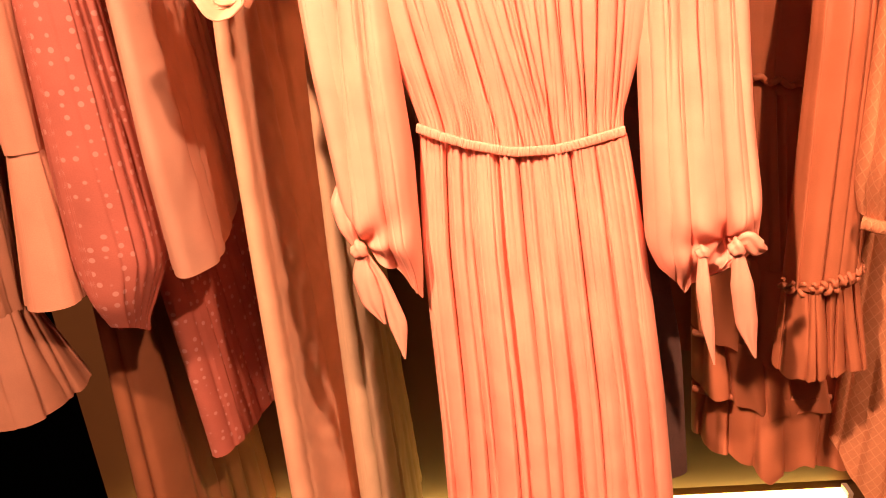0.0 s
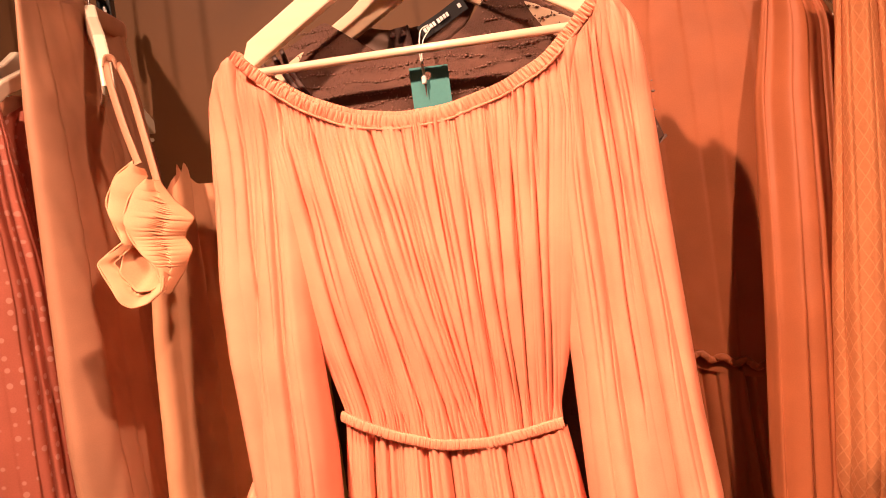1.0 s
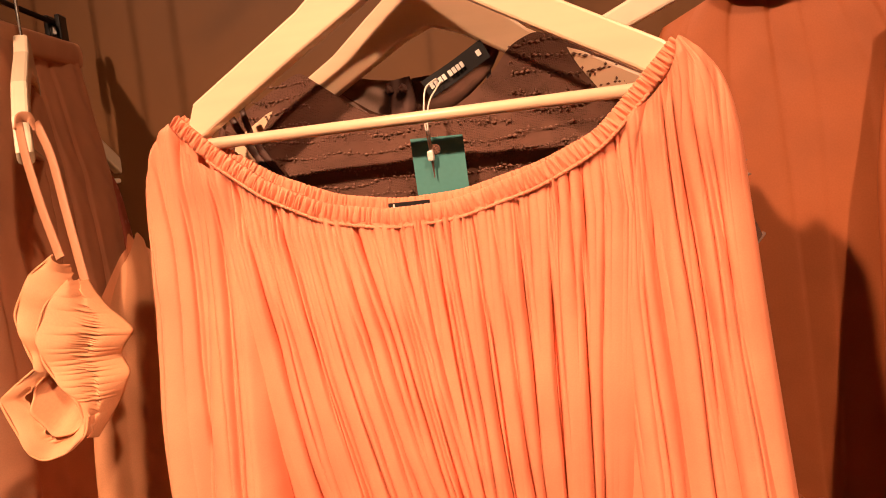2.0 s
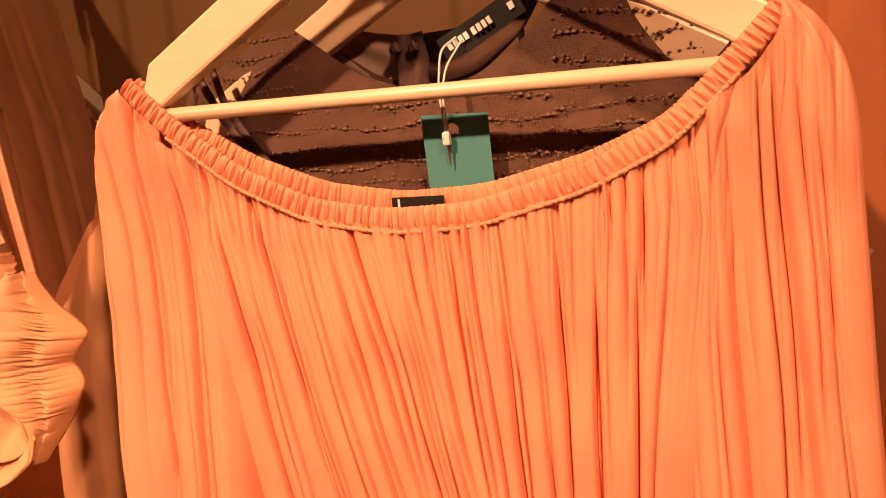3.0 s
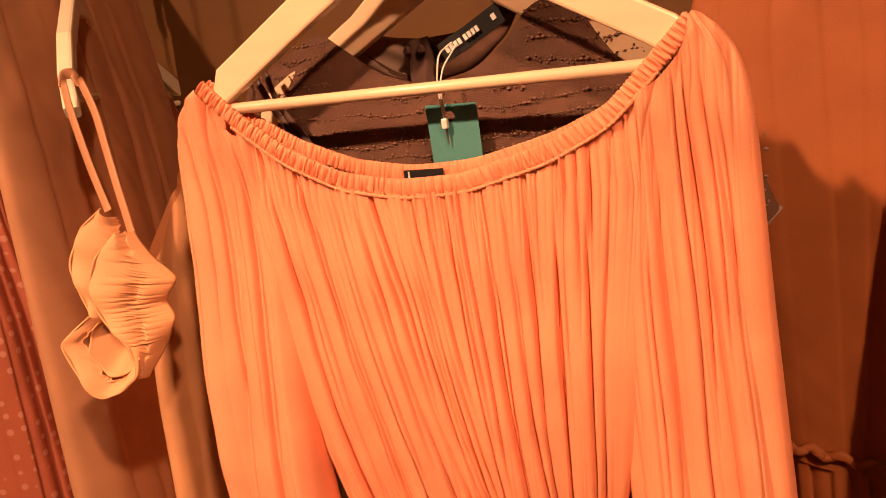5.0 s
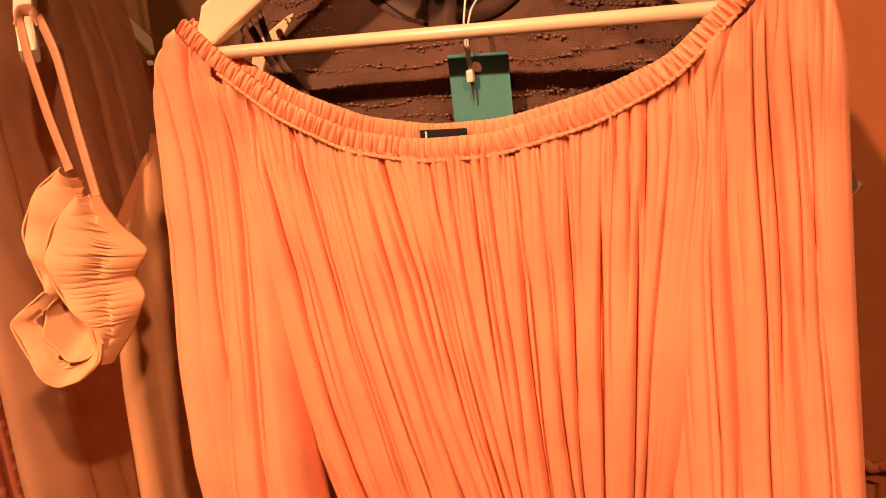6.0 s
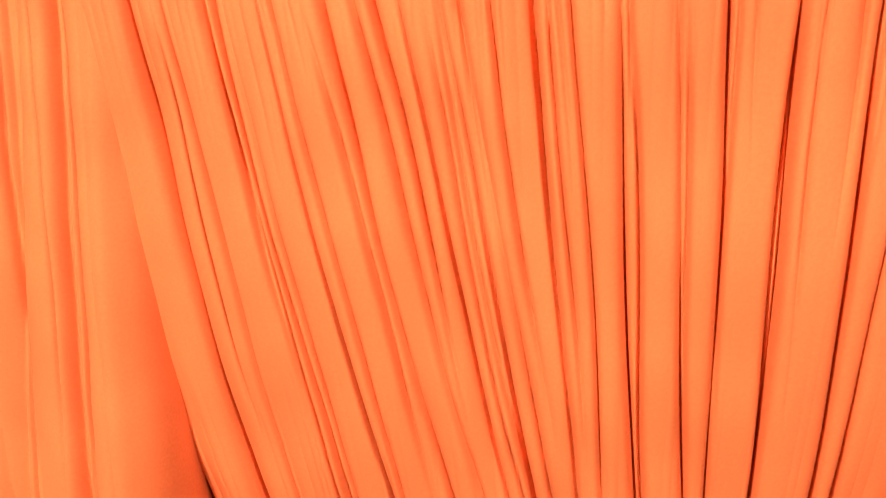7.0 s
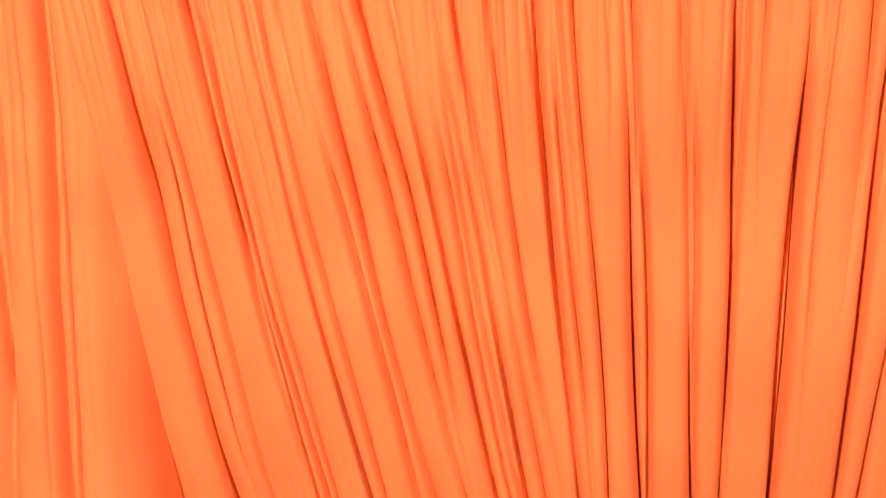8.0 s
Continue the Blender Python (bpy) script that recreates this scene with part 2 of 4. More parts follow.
def drape(name, left, right, top, bottom, yc, depth, relief, nu, nv, mat, parent, label="", world_relief=None, back=0.8, power=2.4, m=None, hem_wave=0.0, rumple=0.0005):
    """A hanging tube of cloth, flattened front to back. left, right: (z, x) pairs; top, bottom: (u, z) pairs; yc, depth: (z, y) pairs."""
    lf, rf, yf, df = line(left), line(right), line(yc), line(depth)
    t = np.linspace(0, 1, nu)
    u = 0.7 * t + 0.3 * (1 - np.cos(np.pi * t)) / 2
    tp, bt = np.array(top, float), np.array(bottom, float)
    v = np.linspace(0, 1, nv)
    U, V = np.meshgrid(u, v)
    win = np.hanning(max(5, int(0.07 * nu)) | 1)
    zt = np.convolve(np.pad(np.interp(u, tp[:, 0], tp[:, 1]), len(win) // 2, mode="edge"), win / win.sum(), "valid")
    Z = zt[None] * (1 - V) + np.interp(U, bt[:, 0], bt[:, 1]) * V
    X = lf(Z) + (rf(Z) - lf(Z)) * U
    prof = np.sqrt(np.clip(1 - np.abs(2 * U - 1) ** power, 0, 1))
    fade = np.clip(np.minimum(U, 1 - U) / 0.05, 0, 1)
    R = relief(U, V) if relief else 0 * U
    if world_relief is not None:
        R = R + world_relief(X, Z)
    R = R + rumple * np.sin(47 * Z + 5 * np.sin(31 * X + 9 * Z)) * np.sin(38 * X + 4 * np.sin(21 * Z) + 13 * Z)
    if hem_wave:
        Z = Z + hem_wave * V ** 6 * np.sin(40 * U)
    Yf = yf(Z) - df(Z) * prof - R * (0.25 + 0.75 * fade)
    Yb = yf(Z) + back * df(Z) * prof + (relief(1 - U, V) if relief else 0 * U) * fade
    # one ring: the front from u = 0 to 1, then the back from 1 to 0
    step = max(1, nu // 60)
    cols = np.arange(nu - 2, 0, -step)
    P = np.concatenate([np.stack([X, Yf, Z], -1), np.stack([X, Yb, Z], -1)[:, cols]], 1)
    ring = P[nv // 2]
    arc = np.concatenate([[0.0], np.cumsum(np.hypot(np.diff(ring[:, 0]), np.diff(ring[:, 1])))])
    uvs = np.stack([np.tile(arc, (nv, 1)), P[..., 2]], -1)
    n = P.shape[1]
    return make(name, P.reshape(-1, 3), grid_faces(n, nv, True), mat, parent, label, uvs.reshape(-1, 2), m=m)


def tube(name, points, radius, mat, parent=None, label="", sides=8, rings=None, taper=None, ruche=None, flat=1.0):
    """A tube along a smooth line. ruche: (count, depth) gathers it; flat squeezes it front to back."""
    p = np.array(points, float)
    rings = rings or max(len(p) * 6, 12)
    s = np.concatenate([[0], np.cumsum(np.linalg.norm(np.diff(p, axis=0), axis=1))])
    ss = np.linspace(0, s[-1], rings)
    c = np.stack([np.interp(ss, s, p[:, k]) for k in range(3)], 1)
    if len(p) > 2:
        k = max(3, (rings // len(p)) | 1)
        w = np.hanning(k + 2)[1:-1]
        padded = np.concatenate([2 * c[0] - c[1:k // 2 + 1][::-1], c, 2 * c[-1] - c[-k // 2:-1][::-1]]) if k // 2 else c
        sm = np.stack([np.convolve(padded[:, j], w / w.sum(), "same") for j in range(3)], 1)
        off = (len(padded) - rings) // 2
        c = sm[off:off + rings]
    tan = np.gradient(c, axis=0)
    tan /= np.linalg.norm(tan, axis=1)[:, None] + 1e-12
    ref = np.array([0.0, 1.0, 0.0])
    if abs(tan[:, 1]).max() > 0.8:
        ref = np.array([1.0, 0.0, 0.0])
    a = np.cross(tan, ref)
    a /= np.linalg.norm(a, axis=1)[:, None] + 1e-12
    b = np.cross(a, tan)
    ang = np.linspace(0, 2 * np.pi, sides, endpoint=False)
    r = np.full(rings, radius, float)
    if taper is not None:
        r = r * np.interp(np.linspace(0, 1, rings), *zip(*taper))
    rr = r[:, None] * np.ones(sides)
    ra = rr
    if ruche:
        rng = np.random.RandomState(int(ruche[0]))
        step = np.repeat(rng.uniform(0.55, 1.6, rings // 8 + 1), 8)[:rings]
        ph = np.cumsum(step)
        ph = ph / ph[-1] * 2 * np.pi * ruche[0]
        slant = ph[:, None] * 0.5 + 0.35 * np.sin(ang)[None] + 0.4 * np.sin(0.37 * ph[:, None] + np.cos(ang)[None])
        puff = np.abs(np.sin(slant)) ** 0.28
        uneven = rng.uniform(0.45, 1.0, int(ruche[0]) + 3)[np.clip(np.floor(slant / np.pi + 0.5).astype(int), 0, int(ruche[0]) + 2)]
        puff = 1 - (1 - puff) * uneven
        ra = rr * (1 - 0.22 * ruche[1] * (1 - puff))
        rr = rr * (1 - ruche[1] * (1 - puff) + 0.25 * ruche[1] * np.sin(0.61 * ph[:, None] + 2 * np.cos(ang)[None]))
    ca, sa = np.cos(ang)[None], np.sin(ang)[None]
    if ruche:
        ca, sa = np.sign(ca) * np.abs(ca) ** 0.7, np.sign(sa) * np.abs(sa) ** 0.7
    P = c[:, None] + (ra * ca)[..., None] * a[:, None] + (flat * rr * sa)[..., None] * b[:, None]
    V = P.reshape(-1, 3)
    faces = grid_faces(sides, rings, True).tolist() + [list(range(sides))[::-1], list(range((rings - 1) * sides, rings * sides))]
    uv = np.stack([np.repeat(ss, sides), np.tile(ang * radius, rings)], -1)
    return make(name, V, faces, mat, parent, label, uv)


def slab(name, outline, y0, y1, mat, parent=None, label="", bevel=0.002):
    """A board cut to an outline in x and z, from y0 to y1, its edges rounded."""
    bm = bmesh.new()
    a = [bm.verts.new((x, y0, z)) for x, z in outline]
    b = [bm.verts.new((x, y1, z)) for x, z in outline]
    fa = bm.faces.new(a)
    bm.faces.new(b[::-1])
    k = len(a)
    for i in range(k):
        bm.faces.new((a[i], b[i], b[(i + 1) % k], a[(i + 1) % k]))
    bmesh.ops.recalc_face_normals(bm, faces=bm.faces)
    if bevel:
        rim = [e for e in bm.edges if abs(e.verts[0].co.y - e.verts[1].co.y) < 1e-6]
        bmesh.ops.bevel(bm, geom=rim, offset=bevel, segments=2, affect="EDGES", profile=0.5)
    return part(name, bm, mat, parent, label, smooth=False)


def box(name, lo, hi, mat, parent=None, label="", bevel=0.0):
    bm = bmesh.new()
    bmesh.ops.create_cube(bm, size=1.0)
    for v in bm.verts:
        v.co = [lo[k] + (v.co[k] + 0.5) * (hi[k] - lo[k]) for k in range(3)]
    if bevel:
        bmesh.ops.bevel(bm, geom=list(bm.edges), offset=bevel, segments=2, affect="EDGES", profile=0.5)
    return part(name, bm, mat, parent, label, smooth=False)


# ---- the setting ----
def structure(ob, label, category):
    return tagged(ob, label, category, kind="structure")


structure(box("floor", (-3, -3.2, -0.1), (3, 1.0, 0.0), FLOORMAT), "dark polished shop floor under the clothes rail", "floor")
TURN = Matrix.Translation((0.3, 0.585, 0)) @ pose(0, 0, 0, 0, 0, 8) @ Matrix.Translation((-0.3, -0.53, 0))


def turned(ob):
    ob.matrix_world = TURN
    return ob


structure(turned(box("wall_north", (-1.02, 0.53, 0.16), (0.82, 0.62, 2.75), WALL)), "ochre brown painted back panel behind the clothes", "wall")
structure(turned(box("plinth", (-1.02, 0.40, 0.002), (0.82, 0.62, 0.13), WALL)), "low ochre plinth under the back panel", "plinth")
# added black sheet: the shade of the unlit gap left of the bay
structure(box("gap_shade_sheet", (-3.0, 0.60, 0.0), (-1.022, 0.70, 2.75), GAPSHADE), "flat black sheet standing in for the unlit gap beside the clothes bay", "wall")
structure(box("wall_northeast", (0.822, 0.40, 0.0), (3.0, 0.62, 2.75), WALL), "ochre wall beside the clothes bay", "wall")
structure(box("wall_west", (-3.1, -3.2, 0.0), (-3.0, 0.7, 2.75), ROOM), "plain shop side wall", "wall")
structure(box("wall_east", (3.0, -3.2, 0.0), (3.1, 0.62, 2.75), ROOM), "plain shop side wall", "wall")
structure(box("wall_south", (-3.1, -3.3, 0.0), (3.1, -3.2, 2.75), ROOM), "plain shop wall", "wall")
structure(box("ceiling", (-3.1, -3.3, 2.752), (3.1, 0.72, 2.85), ROOM), "plain shop ceiling", "ceiling")

LED_Z = 0.134
strip = thing("led_strip", "glowing yellow light strip along the foot of the back panel", "light strip", TURN)
box("diffuser", (-1.0, 0.498, LED_Z), (0.60, 0.528, LED_Z + 0.008), LED, strip)
box("channel", (-1.0, 0.496, LED_Z - 0.006), (0.60, 0.528, LED_Z - 0.0005), METAL, strip)
box("end_cap", (0.601, 0.494, LED_Z - 0.006), (0.612, 0.528, LED_Z + 0.019), HANGERWOOD, strip)

RAIL_Y, RAIL_Z = 0.27, 1.98
rail = thing("clothes_rail", "black metal clothes rail fixed to the back panel", "rail")
tube("bar", [(-1.0, RAIL_Y, RAIL_Z), (0.8, RAIL_Y, RAIL_Z)], 0.0125, METAL, rail, sides=16, rings=2)
for bx in (-0.98, 0.78):
    tube("bracket", [(bx, RAIL_Y, RAIL_Z), (bx, 0.525, RAIL_Z)], 0.009, METAL, rail, sides=12, rings=2)
tube("arm", [(0.005, RAIL_Y, RAIL_Z), (0.005, -0.05, RAIL_Z)], 0.008, METAL, rail, sides=12, rings=2)
tube("post", [(0.0, 0.34, 1.40), (0.0, 0.34, RAIL_Z + 0.02), (0.0, RAIL_Y, RAIL_Z + 0.02)], 0.0032, METAL, rail, sides=12)
for bx in (0.31, 0.46):
    tube("arm", [(bx, RAIL_Y, RAIL_Z), (bx, 0.05, RAIL_Z)], 0.008, METAL, rail, sides=12, rings=2)


# ---- hangers ----
def hook(parent, x, y, z, top):
    """A steel wire hook from z up to a loop round the bar whose middle lies at the height top."""
    pts = [(x, y, z), (x, y, z + 0.3 * (top - z)), (x, y, top - 0.04)]
    for k in range(13):
        a = math.pi * (-0.42 + 1.3 * k / 12)
        pts.append((x - 0.017 * math.cos(a) + 0.004, y, top + 0.017 * math.sin(a)))
    return tube("hook", pts, 0.0019, CHROME, parent, sides=8, rings=60)


def flat_hanger(label, m, bar=True):
    """A flat cream hanger with sloping arms and a round trouser bar."""
    h = thing("hanger", label, "hanger", group="hangers on the rail")
    top = [(-0.177, 1.514), (-0.170, 1.532), (-0.075, 1.588), (-0.045, 1.612), (-0.022, 1.630), (0.008, 1.637), (0.036, 1.630), (0.058, 1.610), (0.084, 1.587), (0.186, 1.530), (0.206, 1.512)]
    low = [(0.197, 1.494), (0.166, 1.514), (0.088, 1.558), (0.03, 1.592), (0.008, 1.600), (-0.014, 1.592), (-0.08, 1.555), (-0.155, 1.511), (-0.168, 1.503)]
    slab("frame", top + low, -0.0065, 0.0065, HANGERWOOD, h, bevel=0.0022)
    if bar:
        tube("trouser_bar", [(-0.168, 0, 1.4995), (0.182, 0, 1.4995)], 0.0046, HANGERWOOD, h, sides=14, rings=3)
    hook(h, 0.008, 0.0, 1.632, RAIL_Z - m.translation.z)
    h.matrix_world = m
    return h


flat_hanger("flat cream painted hanger carrying the peach dress", pose(0, 0.0, 0))
flat_hanger("flat cream painted hanger behind carrying the grey lace dress", pose(0.005, 0.052, -0.028), bar=False)


# ---- the peach dress ----
dress = thing("dress", "peach off-shoulder maxi dress with gathered neckline and tied sleeves", "dress")
NECK = [(-0.188, 1.521), (-0.161, 1.493), (-0.116, 1.457), (-0.067, 1.433), (-0.017, 1.4245), (0.034, 1.4265), (0.097, 1.444), (0.141, 1.467), (0.174, 1.503), (0.196, 1.528)]
CREASES = [  # x at z 1.42, x at z 1.13, depth, width to the left, width to the right (mm)
    (-0.134, -0.081, 30, 1.5, 7), (-0.118, -0.061, 7, 1.5, 7), (-0.103, -0.041, 10, 7, 2), (-0.094, -0.035, 6, 1.5, 5), (-0.082, -0.019, 15, 9, 1.5),
    (-0.059, 0.006, 13, 1.5, 6), (-0.049, 0.019, 10, 1.5, 8), (-0.032, 0.026, 11, 8, 1.5), (-0.016, 0.034, 11, 8, 1.5), (-0.010, 0.041, 7, 3, 2),
    (0.016, 0.044, 17, 9, 1.5), (0.044, 0.061, 12, 1.5, 6), (0.061, 0.078, 10, 1.5, 4), (0.078, 0.082, 13, 1.5, 9), (0.100, 0.093, 11, 11, 1.5),
    (0.124, 0.110, 10, 2, 8), (0.138, 0.114, 10, 1.5, 7)]


def groove(d, cut, fall, w1, w2):
    """A pressed fold: a narrow deep cut with the cloth falling softly towards it."""
    return cut * np.exp(-np.abs(d) / 0.00075) + fall * cusp(d, w1, w2)


def hairlines(x, f, seed, count, lo, hi, upper, lower, start, end):
    """Thin pressed creases that run with the fall of the cloth and fade out at both ends."""
    rng = np.random.RandomState(seed)
    h = np.zeros_like(x)
    for i in range(count):
        xt = lo + (hi - lo) * (i + rng.uniform(0.1, 0.9)) / count
        f0, f1 = rng.uniform(*start), rng.uniform(*end)
        c = xt + (np.interp(xt, upper, lower) - xt) * f + 0.0010 * np.sin(9 * f + i)
        fade = np.clip((f - f0) / 0.12, 0, 1) * np.clip((f1 - f) / 0.25, 0, 1)
        w1, w2 = (0.0006, 0.0070) if rng.rand() < 0.5 else (0.0070, 0.0006)
        h -= rng.uniform(0.3, 1.0) * fade * groove(x - c, 0.0056, 0.0024, w1, w2)
    return h


def gathers(s, seed, pitch):
    """Uneven little puckers along a drawn seam: rounded ribs with narrow dark valleys."""
    rng = np.random.RandomState(seed)
    edge = np.cumsum(rng.uniform(0.45, 1.75, 400)) * pitch
    edge -= edge[200]
    k = np.clip(np.searchsorted(edge, s), 1, 399)
    q = np.clip((s - edge[k - 1]) / (edge[k] - edge[k - 1]), 0, 1)
    return rng.uniform(0.35, 1.0, 400)[k] * np.sin(np.pi * q) ** 0.6


def bodice_relief(x, z):
    f = (1.42 - z) / 0.29
    tops, lows = [k[0] for k in CREASES], [k[1] for k in CREASES]
    h = hairlines(x, f, 3, 17, -0.132, 0.136, tops, lows, (-0.3, 0.35), (0.45, 1.3))
    h += 0.7 * hairlines(x, f, 17, 20, -0.125, 0.136, tops, lows, (-0.3, -0.1), (0.12, 0.42))
    for xt, xb, d, w1, w2 in CREASES:
        c = xt + (xb - xt) * f + 0.0006 * np.sin(31 * z + 60 * xt)
        h -= groove(x - c, 0.00048 * min(d, 13), 0.00036 * d, 0.0014 * w1, 0.0014 * w2) * (0.75 + 0.25 * np.sin(23 * z + 90 * xt)) * (0.35 + 0.65 * np.clip(f / 0.25, 0, 1))
    s = (x - 0.018 * f) / (1 - 0.30 * np.clip(f, 0, 1))
    near_top, near_low = np.exp(-np.clip(f, 0, 9) / 0.11), np.exp(-np.clip(1 - f, 0, 9) / 0.16)
    h += 0.0038 * near_top * gathers(s, 5, 0.0052) + 0.0042 * near_low * gathers(s, 6, 0.0068)
    h += 0.0011 * (0.5 + 0.5 * np.sin(19 * s + 5 * f)) * np.sin(160 * s + 3 * np.sin(40 * s) + 1.2 * f)
    return h


neck_u = [((x + 0.163) / 0.334, z) for x, z in NECK if -0.163 <= x <= 0.171]
drape("bodice", [(1.53, -0.170), (1.36, -0.155), (1.22, -0.132), (1.13, -0.108)], [(1.53, 0.175), (1.36, 0.168), (1.22, 0.146), (1.13, 0.122)],
      [(0, 1.492)] + neck_u + [(1, 1.498)], [(0, 1.126), (0.25, 1.108), (0.5, 1.097), (0.75, 1.101), (1, 1.112)],
      [(1.5, 0.002), (1.44, -0.002), (1.38, -0.008), (1.30, -0.009), (1.2, -0.006), (1.13, 0.0)], [(1.5, 0.011), (1.42, 0.014), (1.36, 0.018), (1.30, 0.022), (1.25, 0.024), (1.13, 0.019)], None, 900, 190, PEACH, dress, world_relief=bodice_relief, power=4)



def sleeve_relief(kx, kz, seed, tucks=()):
    nx, nz = np.array(NECK).T

    def relief(x, z):
        r = np.hypot(x - kx, z - kz)
        a = np.arctan2(z - kz, x - kx)
        h = 0.009 * np.sin(5 * a + seed + 9 * r) * np.exp(-r / 0.05) * (1 - np.exp(-r / 0.012)) - 0.022 * np.exp(-(r / 0.02) ** 2)
        for xt, xb, deep, w1, w2 in tucks:
            h -= deep * cusp(x - xt - (xb - xt) * (1.42 - z) / 0.29, w1, w2) * np.clip((1.47 - z) / 0.06, 0, 1)
        d = np.clip(np.interp(x, nx, nz) - z, 0, 1)
        h += 0.0042 * np.exp(-d / 0.035) * gathers(x, 12, 0.0060) * np.clip(d / 0.008, 0, 1)
        h += 0.0040 * np.exp(-d / 0.08) * np.abs(np.sin(150 * x + 2 * np.sin(30 * x) + 3 * z)) ** 0.8 * np.clip(d / 0.008, 0, 1)
        f = (1.42 - z) / 0.29
        if kx > 0:
            h += 0.8 * hairlines(x, f, 8, 9, 0.135, 0.222, (0.135, 0.222), (0.142, 0.246), (-0.5, 0.0), (0.3, 1.2))
        else:
            h += 0.6 * hairlines(x, f, 9, 6, -0.220, -0.135, (-0.220, -0.135), (-0.208, -0.123), (-0.5, -0.1), (0.2, 1.1))
        return h

    return relief


drape("sleeve", [(1.53, -0.194), (1.51, -0.207), (1.488, -0.222), (1.455, -0.229), (1.40, -0.231), (1.277, -0.229), (1.129, -0.215), (1.02, -0.206), (0.97, -0.170), (0.92, -0.140)],
      [(1.53, -0.165), (1.46, -0.138), (1.40, -0.129), (1.30, -0.126), (1.20, -0.121), (1.10, -0.115), (0.95, -0.118), (0.92, -0.122)],
      [(0, 1.474), (0.05, 1.490), (0.12, 1.505), (0.2, 1.514), (0.29, 1.519), (0.4, 1.513), (0.7, 1.489), (1, 1.473)], [(0, 0.985), (0.5, 0.95), (1, 0.918)],
      [(1.5, 0.004), (1.43, 0.008), (1.37, 0.004), (1.28, -0.010), (1.2, -0.020), (0.95, -0.024)], [(1.52, 0.014), (1.4, 0.024), (1.2, 0.030), (1.0, 0.038), (0.92, 0.012)],
      pleats(11, 5, 0.006, 0.07, wave=0.0030), 300, 240, PEACH, dress, power=4.5, world_relief=sleeve_relief(-0.186, 0.994, 1.0, [(-0.160, -0.153, 0.012, 0.003, 0.010), (-0.178, -0.186, 0.007, 0.010, 0.004)]))
drape("sleeve", [(1.53, 0.172), (1.46, 0.136), (1.36, 0.128), (1.20, 0.136), (1.05, 0.142), (0.98, 0.146), (0.93, 0.172)],
      [(1.535, 0.194), (1.524, 0.209), (1.508, 0.223), (1.47, 0.232), (1.326, 0.242), (1.122, 0.259), (1.03, 0.272), (0.97, 0.268), (0.93, 0.215)],
      [(0, 1.472), (0.3, 1.492), (0.5, 1.511), (0.68, 1.527), (0.8, 1.531), (0.92, 1.529), (1, 1.520)], [(0, 0.955), (0.4, 0.922), (0.7, 0.932), (1, 0.962)],
      [(1.5, 0.004), (1.43, 0.008), (1.36, 0.005), (1.2, 0.0), (0.95, -0.014)], [(1.52, 0.014), (1.4, 0.024), (1.2, 0.032), (1.0, 0.044), (0.93, 0.012)],
      pleats(23, 6, 0.006, 0.07, wave=0.0030), 300, 240, PEACH, dress, power=4.5, world_relief=sleeve_relief(0.232, 0.985, 2.2, [(0.168, 0.186, 0.010, 0.004, 0.009), (0.196, 0.222, 0.010, 0.010, 0.003), (0.212, 0.246, 0.006, 0.004, 0.006)]))


def skirt_relief(u, v):
    a = pleats(5, 14, 0.034, 0.024, wave=0.007)(u, v) * np.clip(0.45 + v * 1.5, 0, 1)
    g = np.exp(-v / 0.13)
    return a + 0.0062 * g * gathers(0.25 * u, 31, 0.0058) + 0.003 * np.abs(np.sin(31 * u + 2 * np.sin(9 * u) + 2 * v)) ** 0.7


drape("skirt", [(1.13, -0.108), (1.08, -0.114), (0.975, -0.121), (0.7, -0.120), (0.2, -0.13)], [(1.13, 0.122), (1.08, 0.132), (0.98, 0.147), (0.77, 0.172), (0.2, 0.22)],
      [(0, 1.122), (0.25, 1.104), (0.5, 1.093), (0.75, 1.097), (1, 1.108)], [(0, 0.2), (1, 0.2)],
      [(1.13, 0.0), (0.2, 0.0)], [(1.13, 0.018), (1.0, 0.032), (0.2, 0.055)], skirt_relief, 420, 160, PEACH, dress, power=3)

front = [(x, -0.006 - 0.008 * math.exp(-(x / 0.165) ** 6), z - 0.003 + 0.0075 * math.exp(-(x / 0.175) ** 6)) for x, z in NECK]
rear = [(x, 0.001 + 0.013 * math.exp(-(x / 0.15) ** 4), z - 0.002 + 0.0125 * math.exp(-(x / 0.15) ** 4)) for x, z in NECK]
tube("neckline_band", front, 0.0068, PEACH, dress, "gathered elastic neckline", sides=18, rings=1500, ruche=(150, 1.2), flat=0.48)
tube("neckline_band", rear, 0.0066, PEACH, dress, "gathered elastic neckline", sides=18, rings=1400, ruche=(143, 1.1), flat=0.42)
tube("neckline_seam", [(x, y - 0.0030, z - 0.0076) for x, y, z in front[1:-1]], 0.0014, PEACH, dress, "puckered stitching under the elastic", sides=8, rings=1200, ruche=(170, 1.3))
tube("waistband", [(-0.110, -0.010, 1.128), (-0.085, -0.022, 1.121), (-0.05, -0.026, 1.110), (0.0, -0.027, 1.099), (0.05, -0.026, 1.100), (0.09, -0.022, 1.108), (0.124, -0.010, 1.114)],
     0.0058, PEACH, dress, "gathered elastic waist", sides=16, rings=900, ruche=(96, 0.8), flat=0.5)


